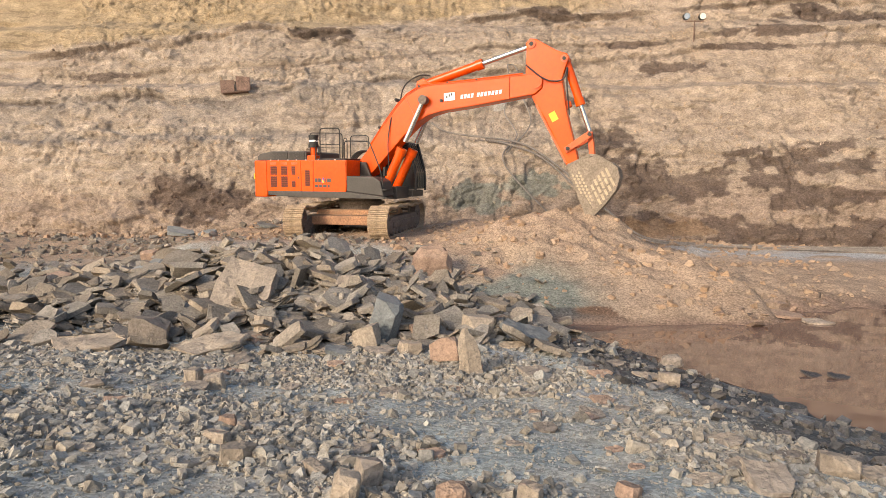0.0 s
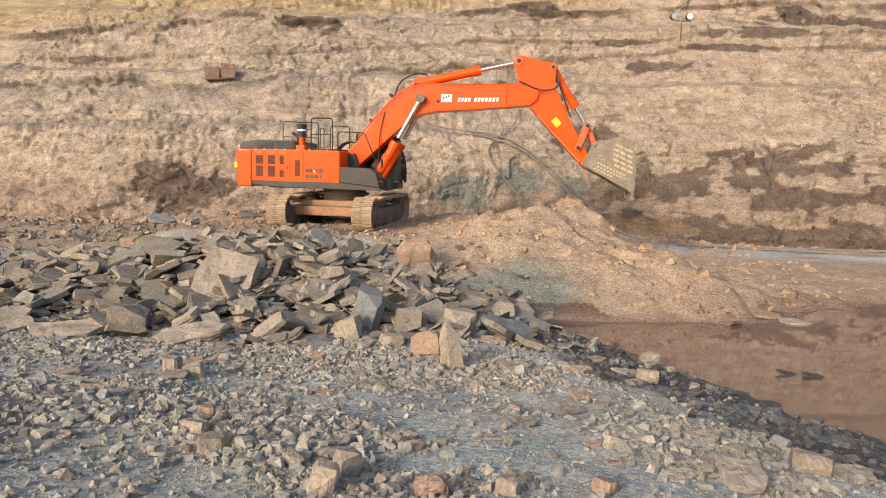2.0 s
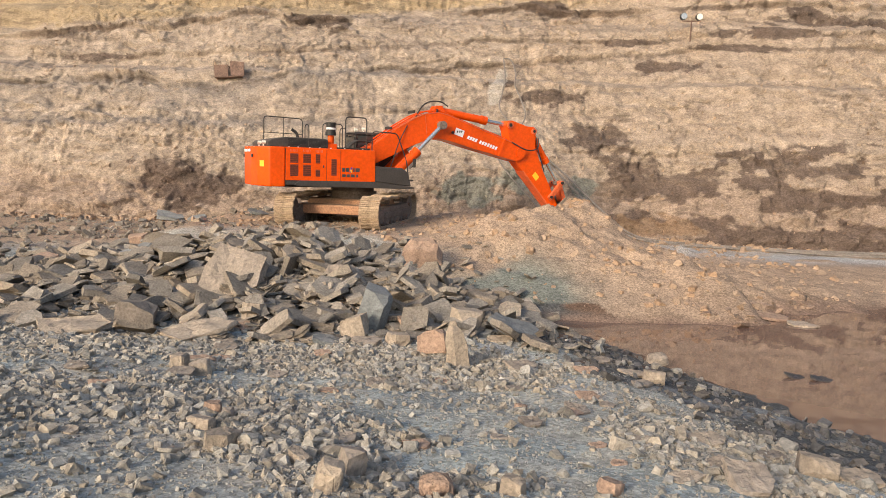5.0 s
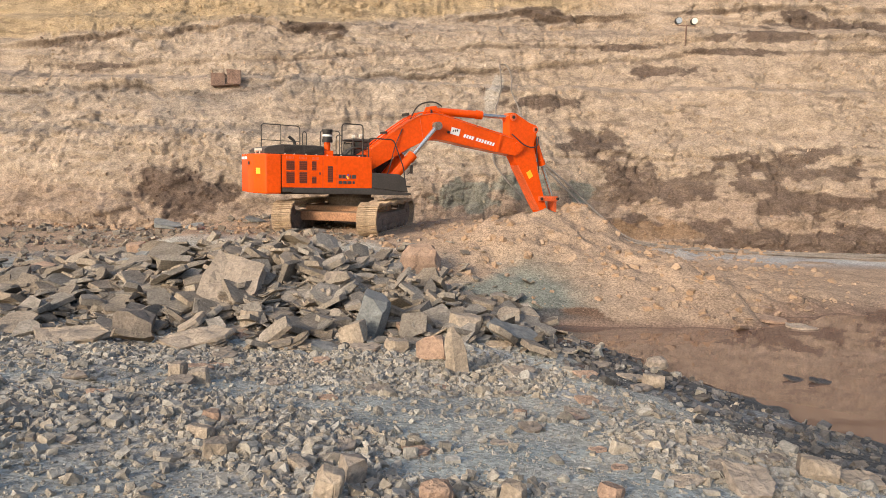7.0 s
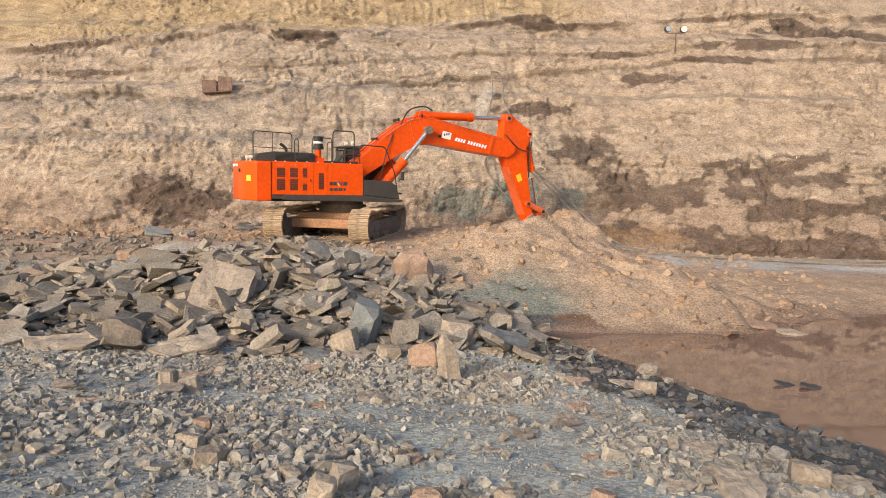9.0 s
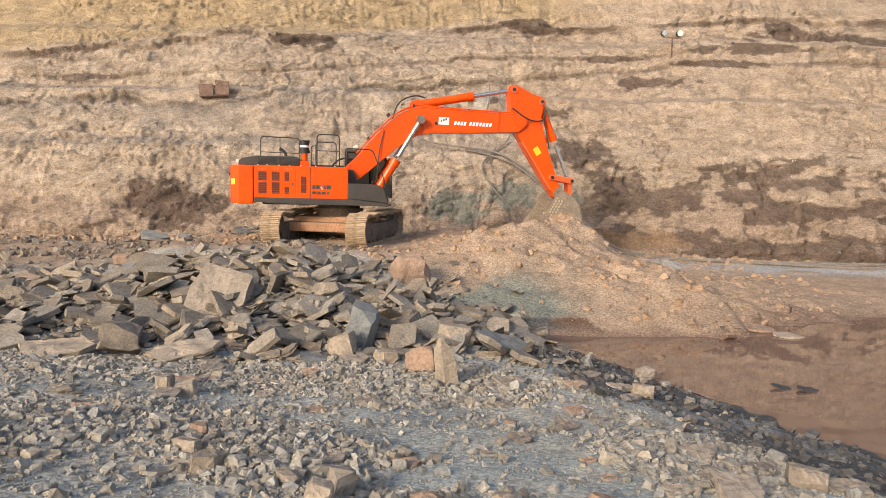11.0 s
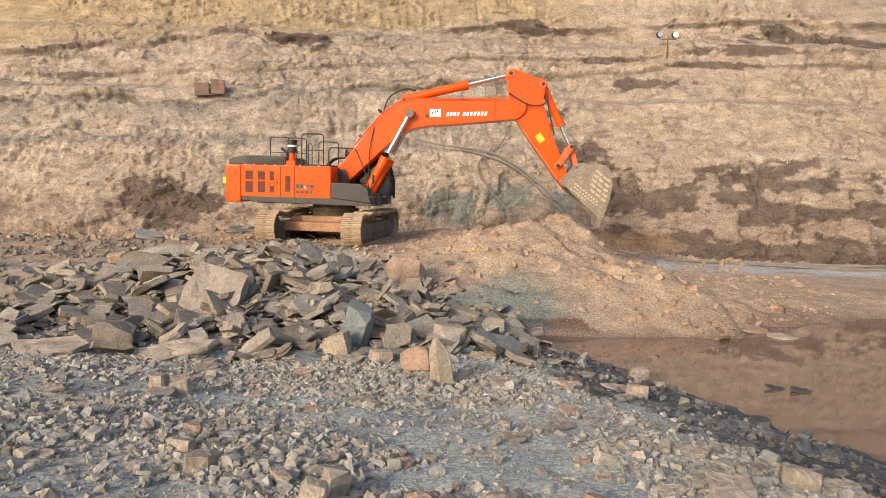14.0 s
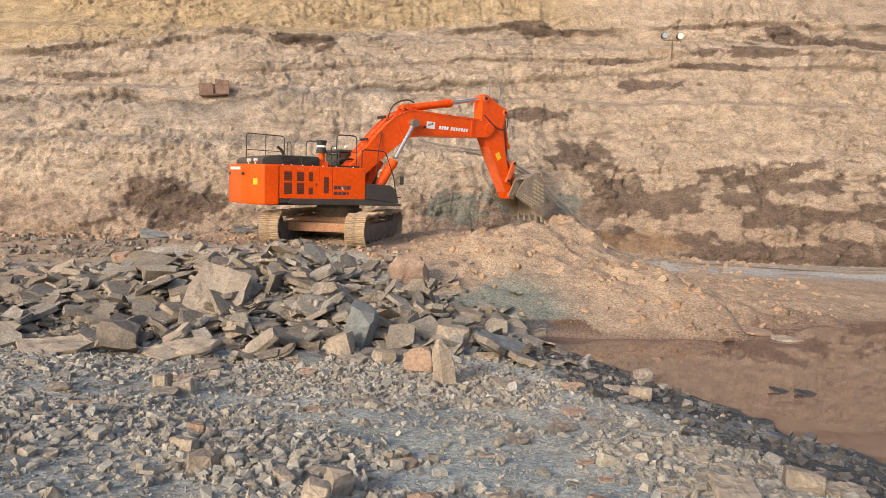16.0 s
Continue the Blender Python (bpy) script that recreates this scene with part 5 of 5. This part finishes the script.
for y in (-0.348, 0.348):
    part("weld_seam", tube([(2.35, y, 0.62), (2.30, y, 1.46)], 0.008, 6), M_WORN, boom)
    part("edge_flange", tube([(1.25, y, 1.01), (1.85, y, 1.31), (2.32, y, 1.49), (2.85, y, 1.53), (3.20, y, 1.45), (4.47, y, 0.95), (6.05, y, 0.37)], 0.014, 6), M_WORN, boom)
for k in range(5):
    part("pipe_clamp", block(1.0 + 0.9 * k, 1.06 + 0.9 * k, -0.26, 0.26, (0.98, 1.52, 1.55, 1.20, 0.86)[k], (1.06, 1.62, 1.66, 1.30, 0.96)[k], 0.005), M_BLACK, boom)

# arm, in its own space: x from the boom tip pin to the bucket
ARM_LINE = [(-1.30, 0.30), (-1.22, 0.12), (-1.05, 0.08), (-0.30, -0.27), (0.10, -0.34), (0.60, -0.30), (1.2, -0.20), (2.60, -0.14), (2.90, -0.12), (2.98, 0.03), (2.86, 0.19), (2.45, 0.26),
            (1.2, 0.46), (0.2, 0.72), (-0.10, 0.98), (-0.22, 1.14), (-0.40, 1.12), (-0.62, 0.88), (-0.92, 0.66), (-1.2, 0.46)]
arm = part("arm", prism(ARM_LINE, -0.25, 0.25, 0.025), M_ORANGE, excavator, "orange dipper arm with worn lower edge")
for y in (-0.27, 0.27):
    for q, r in ((ROD_ON_ARM, 0.13), (BUCKET_BARREL, 0.11), (LINK_ON_ARM, 0.10), (BUCKET_PIVOT, 0.13)):
        part("pin_boss", rod((q[0], y - 0.03, q[1]), (q[0], y + 0.03, q[1]), r, 18), M_WORN, arm)
        part("pin", rod((q[0], y - 0.05, q[1]), (q[0], y + 0.05, q[1]), r * 0.5, 12), M_BLACK, arm)
part("sticker", prism([(1.02, -0.06), (1.30, -0.04), (1.28, 0.17), (1.00, 0.15)], -0.262, -0.254), M_YELLOW, arm, "yellow warning sticker")
part("hose", tube(rounded([(-0.6, -0.38, -0.1), (0.1, -0.40, 0.25), (0.35, -0.38, 0.75), (0.0, -0.32, 0.98)], 0.35, 6), 0.024), M_RUBBER, arm)
part("hose", tube(rounded([(0.0, -0.2, 0.98), (0.3, -0.2, 0.82), (1.3, -0.2, 0.50)], 0.2), 0.022), M_RUBBER, arm)
part("worn_edge", prism([(0.6, -0.315), (2.60, -0.155), (2.60, -0.10), (0.6, -0.26)], -0.256, 0.256, 0.004), M_WORN, arm, "paint rubbed off along the lower edge")
part("lug", prism([(0.85, 0.55), (1.12, 0.47), (1.06, 0.66), (0.92, 0.68)], -0.1, 0.1, 0.01), M_ORANGE, arm)

# bucket, in its own space: pivot at the origin, link pin straight above it
BUCKET_LINE = [(0.02, 0.72), (0.15, 0.84), (0.36, 1.06), (0.60, 1.18), (0.88, 1.12), (1.16, 0.88), (1.42, 0.40), (1.58, -0.02), (1.66, -0.24)]


def bucket_shell():
    bm = bmesh.new()
    inner = [(x * 0.955 + 0.02, z * 0.955 + 0.01) for x, z in BUCKET_LINE]
    rows = []
    for y in (-0.78, 0.78):
        rows.append(([bm.verts.new((x, y, z)) for x, z in BUCKET_LINE], [bm.verts.new((x, y, z)) for x, z in inner]))
    (o0, i0), (o1, i1) = rows
    for k in range(len(BUCKET_LINE) - 1):
        bm.faces.new((o0[k], o0[k + 1], o1[k + 1], o1[k]))
        bm.faces.new((i0[k + 1], i0[k], i1[k], i1[k + 1]))
    for o, i in rows:
        for k in range(len(o) - 1):
            bm.faces.new((o[k], i[k], i[k + 1], o[k + 1]))
    for k in (0, -1):
        bm.faces.new((o0[k], o1[k], i1[k], i0[k]))
    bmesh.ops.recalc_face_normals(bm, faces=bm.faces)
    return bm


bucket = part("bucket", bucket_shell(), M_STEEL, excavator, "scoured steel bucket with pale wear strips")
SIDE_LINE = BUCKET_LINE + [(1.34, -0.18), (0.30, -0.16), (-0.08, -0.10), (-0.10, 0.20)]
for y in (-0.79, 0.79):
    part("side_plate", prism(SIDE_LINE, y - 0.02, y + 0.02, 0.006), M_STEEL, bucket)
    f = 1 if y > 0 else -1
    part("side_cutter", prism([(0.8, -0.19), (1.40, -0.22), (1.64, -0.28), (1.60, -0.02), (1.28, 0.04), (0.85, 0.0)], y + f * 0.015, y + f * 0.045, 0.008), M_STEEL, bucket)
    for i in range(9):
        for j in range(3):
            x, z = 0.20 + i * 0.11 + 0.055 * (j % 2), -0.06 + 0.10 * j
            part("wear_stud", prism([(x, z), (x + 0.05, z - 0.045), (x + 0.10, z), (x + 0.05, z + 0.045)], y + f * 0.018, y + f * 0.032), M_STRIP, bucket)
    for z, x0, x1, cuts in ((0.31, 0.72, 1.40, 3), (0.45, 0.62, 1.33, 3), (0.59, 0.56, 1.24, 3), (0.73, 0.50, 1.18, 3), (0.88, 0.46, 1.10, 2)):
        for k in range(cuts):
            w = (x1 - x0) / cuts
            a = x0 + k * w
            part("wear_strip", block(a, a + w - 0.05, y + min(f * 0.018, f * 0.04), y + max(f * 0.018, f * 0.04), z - 0.04, z + 0.035, 0.006), M_STRIP, bucket)
for k in range(6):
    y = -0.66 + k * 0.264
    for (xa, za), (xb, zb) in zip(BUCKET_LINE[2:7], BUCKET_LINE[3:8]):
        n = Vector((zb - za, 0, -(xb - xa))).normalized() * -0.022
        part("wear_strip", prism([(xa + 0.04 * (xb - xa), za + 0.04 * (zb - za)), (xb - 0.06 * (xb - xa), zb - 0.06 * (zb - za)), (xb - 0.06 * (xb - xa) - n.x, zb - 0.06 * (zb - za) - n.z),
                                  (xa + 0.04 * (xb - xa) - n.x, za + 0.04 * (zb - za) - n.z)], y - 0.05, y + 0.05), M_STRIP, bucket)
for k in range(5):
    y = -0.70 + k * 0.35
    part("tooth", prism([(1.53, -0.12), (1.65, -0.14), (1.74, -0.44), (1.70, -0.45), (1.60, -0.29)], y - 0.06, y + 0.06, 0.012), M_STEEL, bucket)
for y in (-0.40, 0.40):
    part("ear", prism([(-0.16, -0.12), (0.14, -0.14), (0.6, 0.95), (0.52, 1.14), (0.20, 0.92), (-0.02, 0.80), (-0.14, 0.62)], y - 0.035, y + 0.035, 0.01), M_STEEL, bucket)
for q in ((0.0, 0.0), (0.0, 0.6)):
    part("pin", rod((q[0], -0.50, q[1]), (q[0], 0.50, q[1]), 0.065, 14), M_FRAME, bucket)

# bucket linkage and hydraulic cylinders, each along its own x
rocker = part("rocker_link", join(prism([(-0.1, -0.09), (0.75, -0.10), (0.86, 0.0), (0.75, 0.10), (-0.1, 0.09)], -0.36, -0.28, 0.015), prism([(-0.1, -0.09), (0.75, -0.10), (0.86, 0.0), (0.75, 0.10), (-0.1, 0.09)], 0.28, 0.36, 0.015)), M_WORN, excavator)
for x in (0.0, 0.75):
    part("pin", rod((x, -0.40, 0), (x, 0.40, 0), 0.06, 14), M_BLACK, rocker)
drag = part("bucket_link", join(prism([(-0.08, -0.08), (0.79, -0.08), (0.79, 0.08), (-0.08, 0.08)], -0.20, 0.20, 0.02)), M_WORN, excavator)


def cylinder(r, length, sleeve):
    barrel = part("cylinder_barrel", join(rod((0, 0, 0), (length, 0, 0), r, 20), rod((length - 0.22, 0, 0), (length, 0, 0), r * 1.16, 20), rod((0, -r, 0), (0, r, 0), r * 0.95, 16),
                                          rod((0.3, r * 0.9, r * 0.8), (length - 0.3, r * 0.9, r * 0.8), 0.025, 8)), M_ORANGE, excavator, "orange hydraulic cylinder barrel")
    stem = part("piston_rod", join(rod((-sleeve, 0, 0), (-0.12, 0, 0), r * 0.52, 16)), M_CHROME, excavator, "chromed piston rod")
    part("rod_eye", rod((0, -r * 0.9, 0), (0, r * 0.9, 0), r * 0.95, 16), M_FRAME, stem)
    return barrel, stem


lift = [(cylinder(0.15, 1.55, 1.45), y) for y in (-0.50, 0.50)]
crowd = cylinder(0.14, 2.05, 1.9)
curl = cylinder(0.125, 1.45, 1.35)


# ---- things on the cut face ----
M_PIPE = material("grey_pump_hose", (0.19, 0.165, 0.145), 0.6, var=0.3, scale=3.0, dust=0.4, dust_color=(0.26, 0.21, 0.165))
M_RUST = material("rusty_sheet_metal", (0.16, 0.10, 0.075), 0.8, var=0.35, scale=3.0, bump=0.3, bump_scale=10.0)


def curve_through(points, n=6):
    """Points along a smooth curve through these."""
    pts = [Vector(p) for p in points]
    out = []
    for i in range(len(pts) - 1):
        a, b, c, d = pts[max(i - 1, 0)], pts[i], pts[i + 1], pts[min(i + 2, len(pts) - 1)]
        for k in range(n):
            t = k / n
            out.append(0.5 * (2 * b + (c - a) * t + (2 * a - 5 * b + 4 * c - d) * t ** 2 + (3 * b - a - 3 * c + d) * t ** 3))
    return out + [pts[-1]]


def hose(points, r, label):
    line = curve_through(points)
    for p in line:
        if p.y < 28.2:
            p.z = max(p.z, float(terrain(np.array([p.x]), np.array([p.y]))[0]) + 0.7 * r)
    return tagged(part("pump_hose", tube(line, r, 8), M_PIPE), label, "hose", group="pump hoses")


hose([(3.30, 35.4, 7.8), (3.25, 33.6, 6.6), (3.05, 32.7, 5.7), (2.90, 32.1, 5.0), (3.41, 31.3, 3.93), (2.66, 30.3, 2.97), (3.12, 29.7, 2.0), (4.61, 28.8, 0.4)], 0.033, "grey pump hose hanging down the cut face")
hose([(3.30, 35.4, 7.82), (3.68, 35.3, 7.73), (3.80, 34.0, 6.9), (3.72, 33.2, 6.2), (3.95, 32.6, 5.5), (4.15, 32.1, 4.74), (3.87, 31.6, 4.11), (2.84, 30.4, 3.1)], 0.033, "grey pump hose looped over the cut face")
hose([(-0.59, 31.4, 4.5), (0.18, 31.1, 4.05), (1.87, 30.9, 3.8), (3.21, 30.8, 3.63), (4.33, 30.3, 3.1), (5.74, 29.6, 1.95), (7.3, 28.6, 0.4), (8.6, 27.9, -0.55), (10.9, 27.5, -0.78),
      (13.2, 27.1, -0.80), (15.4, 26.7, -0.82), (19.0, 26.3, -0.78), (26, 26.0, -0.8)], 0.045, "long grey pump hose sagging to the pit floor")
hose([(1.9, 30.9, 3.7), (3.3, 30.7, 3.4), (4.6, 30.1, 2.75), (6.0, 29.3, 1.4), (7.5, 28.3, -0.1), (9.0, 27.5, -0.72), (12.0, 26.9, -0.82), (16.5, 26.2, -0.84), (20.0, 26.2, -0.70), (26, 26.6, -0.2)], 0.045,
     "grey pump hose lying along the foot of the face")
hose([(10.2, 27.0, -0.78), (13.0, 26.5, -0.82), (17.0, 25.6, -0.86), (21.0, 25.4, -0.84), (26, 25.2, -0.8)], 0.05, "pale dusty pipe lying along the pit floor")

pump_box = tagged(new("metal_box"), "rusty open sheet-metal box on the bench", "metal box")
pump_box.matrix_basis = pose(-9.90, 31.85, 5.92, -8, -4, 6)
part("panel", block(-0.66, -0.02, -0.03, 0.03, 0.0, 0.62, 0.01), M_RUST, pump_box)
part("panel", prism([(0.12, 0.05), (0.72, 0.0), (0.76, 0.66), (0.10, 0.74)], -0.20, -0.14, 0.01), M_RUST, pump_box)
part("back_panel", block(-0.6, 0.62, 0.5, 0.55, 0.0, 0.6, 0.01), M_RUST, pump_box)
part("floor_sheet", block(-0.6, 0.62, -0.1, 0.5, 0.0, 0.03, 0.005), M_RUST, pump_box)
part("strut", block(-0.03, 0.03, 0.0, 0.5, 0.52, 0.57, 0.005), M_RUST, pump_box)

lamp_stand = tagged(new("floodlight_mast"), "thin mast with two round pale floodlights on the upper bench", "floodlight")
lamp_stand.location = (13.22, 36.0, 8.87)
part("mast", rod((0, 0, -0.3), (0, 0, 1.35), 0.035, 10), M_RUST, lamp_stand)
part("crossbar", rod((-0.5, 0, 1.3), (0.5, 0, 1.3), 0.03, 10), M_RUST, lamp_stand)
for x, m in ((-0.42, M_CHROME), (0.42, M_LENS)):
    head = part("lamp_head", rod((x, -0.02, 1.55), (x, 0.16, 1.55), 0.18, 24), M_BLACK, lamp_stand)
    part("lens", rod((x, -0.05, 1.55), (x, -0.022, 1.55), 0.16, 24), m, head)

# ---- soil that the bucket carries and drops ----
carried_soil = tagged(new("bucket_soil"), "loose tan soil scooped and dropped by the bucket", "soil")
CLUMPS = []
for i in range(46):
    v, f = PEBBLES[i % 16]
    bm = bmesh.new()
    size = 0.16 + 0.30 * random.Random(900 + i).random() ** 2
    vs = [bm.verts.new(q * size) for q in v]
    for t in f:
        bm.faces.new([vs[k] for k in t])
    CLUMPS.append(part("soil_clump", bm, M_CLOD, carried_soil))


# ---- what moves ----
# seconds, swing, boom, arm and bucket angles in degrees
DIG = ((0.0, -18.2, 24.4, -66.4, 93), (0.5, -21.0, 24.1, -63.0, 119), (1.0, -19.3, 24.6, -54.6, 121), (1.5, -14.0, 24.2, -53.6, 118), (2.0, -7.8, 20.7, -50.7, 117),
       (2.5, -0.5, 15.7, -46.8, 119), (3.0, 8.0, 8.4, -46.4, 118), (3.5, 17.4, 3.0, -47.0, 132), (4.0, 24.3, 2.8, -47.1, 130), (4.5, 26.6, 3.0, -48.0, 106))
DIG += ((5.7, 26.3, 5.2, -54.0, 74), (7.0, 25.8, 7.6, -62.6, 47), (7.5, 26.0, 7.8, -64.5, 41), (8.0, 26.1, 8.3, -68.0, 35), (8.5, 25.9, 8.5, -69.4, 29), (9.0, 25.0, 9.4, -70.1, 25),
        (10.2, 18.8, 15.0, -65.5, 24), (11.5, 1.9, 20.7, -58.2, 40))
DIG += ((12.0, -6.3, 21.3, -60.6, 54), (12.5, -11.0, 22.0, -64.7, 68), (13.0, -9.6, 21.7, -63.9, 80), (13.5, -8.1, 21.8, -61.0, 97), (14.0, -6.0, 21.8, -57.9, 110),
        (14.5, -0.2, 22.2, -57.9, 114), (15.0, 9.7, 22.3, -59.3, 114), (15.5, 21.2, 22.1, -62.4, 120), (16.0, 33.4, 18.7, -65.3, 132))


def posture(t):
    """Swing, boom, arm and bucket angles at t, smoothly between the rows."""
    k = max(i for i in range(len(DIG) - 1) if DIG[i][0] <= t + 1e-6)
    rows = [DIG[max(k - 1, 0)], DIG[k], DIG[k + 1], DIG[min(k + 2, len(DIG) - 1)]]
    t0, t1 = rows[1][0], rows[2][0]
    u = (t - t0) / (t1 - t0)
    out = []
    for j in range(1, 5):
        a, b = rows[1][j], rows[2][j]
        ma = (b - rows[0][j]) / (t1 - rows[0][0]) * (t1 - t0)
        mb = (rows[3][j] - a) / (rows[3][0] - t0) * (t1 - t0)
        out.append((2 * u ** 3 - 3 * u ** 2 + 1) * a + (u ** 3 - 2 * u ** 2 + u) * ma + (3 * u ** 2 - 2 * u ** 3) * b + (u ** 3 - u ** 2) * mb)
    return out


def turned(p, q, degrees):
    """The point q of a piece that stands at p, turned by so many degrees in the machine's plane."""
    c, s = math.cos(radians(degrees)), math.sin(radians(degrees))
    return p[0] + q[0] * c - q[1] * s, p[1] + q[0] * s + q[1] * c


def meet(a, ra, b, rb):
    """Where circles round a and b meet, on the far side of the line from b to a."""
    dx, dy = b[0] - a[0], b[1] - a[1]
    d = math.hypot(dx, dy)
    along = (ra * ra - rb * rb + d * d) / (2 * d)
    off = math.sqrt(max(ra * ra - along * along, 0))
    return a[0] + along * dx / d - off * dy / d, a[1] + along * dy / d + off * dx / d


def stance(t):
    """Each moving part's pose in the machine's space at t."""
    swing, lift_angle, arm_angle, curl_angle = posture(t)
    s = pose(0, 0, 0, 0, 0, swing)

    def place(p, degrees, y=0.0):
        return s @ pose(p[0], y, p[1], 0, -degrees, 0)

    def along(p, q, y=0.0):
        a = math.degrees(math.atan2(q[1] - p[1], q[0] - p[0]))
        return place(p, a, y), place(q, a, y)

    tip = turned(FOOT, (TIP, 0), lift_angle)
    pivot = turned(tip, BUCKET_PIVOT, arm_angle)
    hinge = turned(tip, LINK_ON_ARM, arm_angle)
    ear = turned(pivot, (0.6, 0), arm_angle + curl_angle)
    knee = meet(hinge, 0.75, ear, 0.71)
    out = {house: s @ pose(-0.06, 0, 0.05), boom: place(FOOT, lift_angle), arm: place(tip, arm_angle), bucket: place(pivot, arm_angle + curl_angle - 90)}
    out[rocker], out[drag] = along(hinge, knee)[0], along(knee, ear)[0]
    for (barrel, stem), y in lift:
        out[barrel], out[stem] = along(LIFT_BASE, turned(FOOT, ROD_ON_BOOM, lift_angle), y)
    out[crowd[0]], out[crowd[1]] = along(turned(FOOT, ARM_BARREL, lift_angle), turned(tip, ROD_ON_ARM, arm_angle))
    out[curl[0]], out[curl[1]] = along(turned(tip, BUCKET_BARREL, arm_angle), knee)
    return out


def clump_rows(i):
    """A clump of soil: dug out by the bucket, carried in it and dropped. The first ones fall at the start."""
    rng = random.Random(700 + i)
    inside = Vector((rng.uniform(0.35, 1.35), rng.uniform(-0.6, 0.6), rng.uniform(0.05, 0.75)))
    early = i < 20
    lift_off, drop = (-9.0, -0.35 + 0.055 * i) if early else (9.6, 11.9 + rng.uniform(0, 0.9))
    base = Matrix.Translation(MACHINE)

    def in_bucket(t):
        return (base @ stance(min(max(t, 0), 16))[bucket] @ inside)

    start = in_bucket(max(drop, 0)) if early else in_bucket(drop)
    if early:
        start = in_bucket(0) + Vector((-0.25, 0, -0.15 * (i % 4)))
        drop = max(drop, -0.3)
    ground_z = float(terrain(np.array([start.x]), np.array([start.y]))[0]) - 0.10
    spin = rng.uniform(-60, 60)
    rows = []
    for k in range(161):
        t = k / 10
        if not early and t < lift_off:
            p, a = Vector((4.2 + 0.3 * inside.y, 26.2, -0.55)), 0.0
        elif not early and t < lift_off + 0.6:
            u = (t - lift_off) / 0.6
            p, a = Vector((4.2 + 0.3 * inside.y, 26.2, -0.55)).lerp(in_bucket(t), u), 0.0
        elif t < drop:
            p, a = in_bucket(t), 0.0
        else:
            fall = t - drop
            p = Vector((start.x - 0.15 * min(fall, 0.6), start.y, max(start.z - 4.9 * fall * fall, ground_z)))
            a = spin * min(fall, 0.6)
        rows.append((t, pose(*(p), a, 0.6 * a, 40 * i)))
    return rows


def motions():
    times = [i / 10 for i in range(161)]
    poses = [(t, stance(t)) for t in times]
    for ob in poses[0][1]:
        walk(ob, [(t, p[ob]) for t, p in poses])
    for i, clump in enumerate(CLUMPS):
        rows = clump_rows(i)
        keep = [r for j, r in enumerate(rows) if j in (0, 160) or any((rows[n][1].translation - r[1].translation).length > 1e-4 for n in (j - 1, j + 1))]
        walk(clump, keep)


motions()
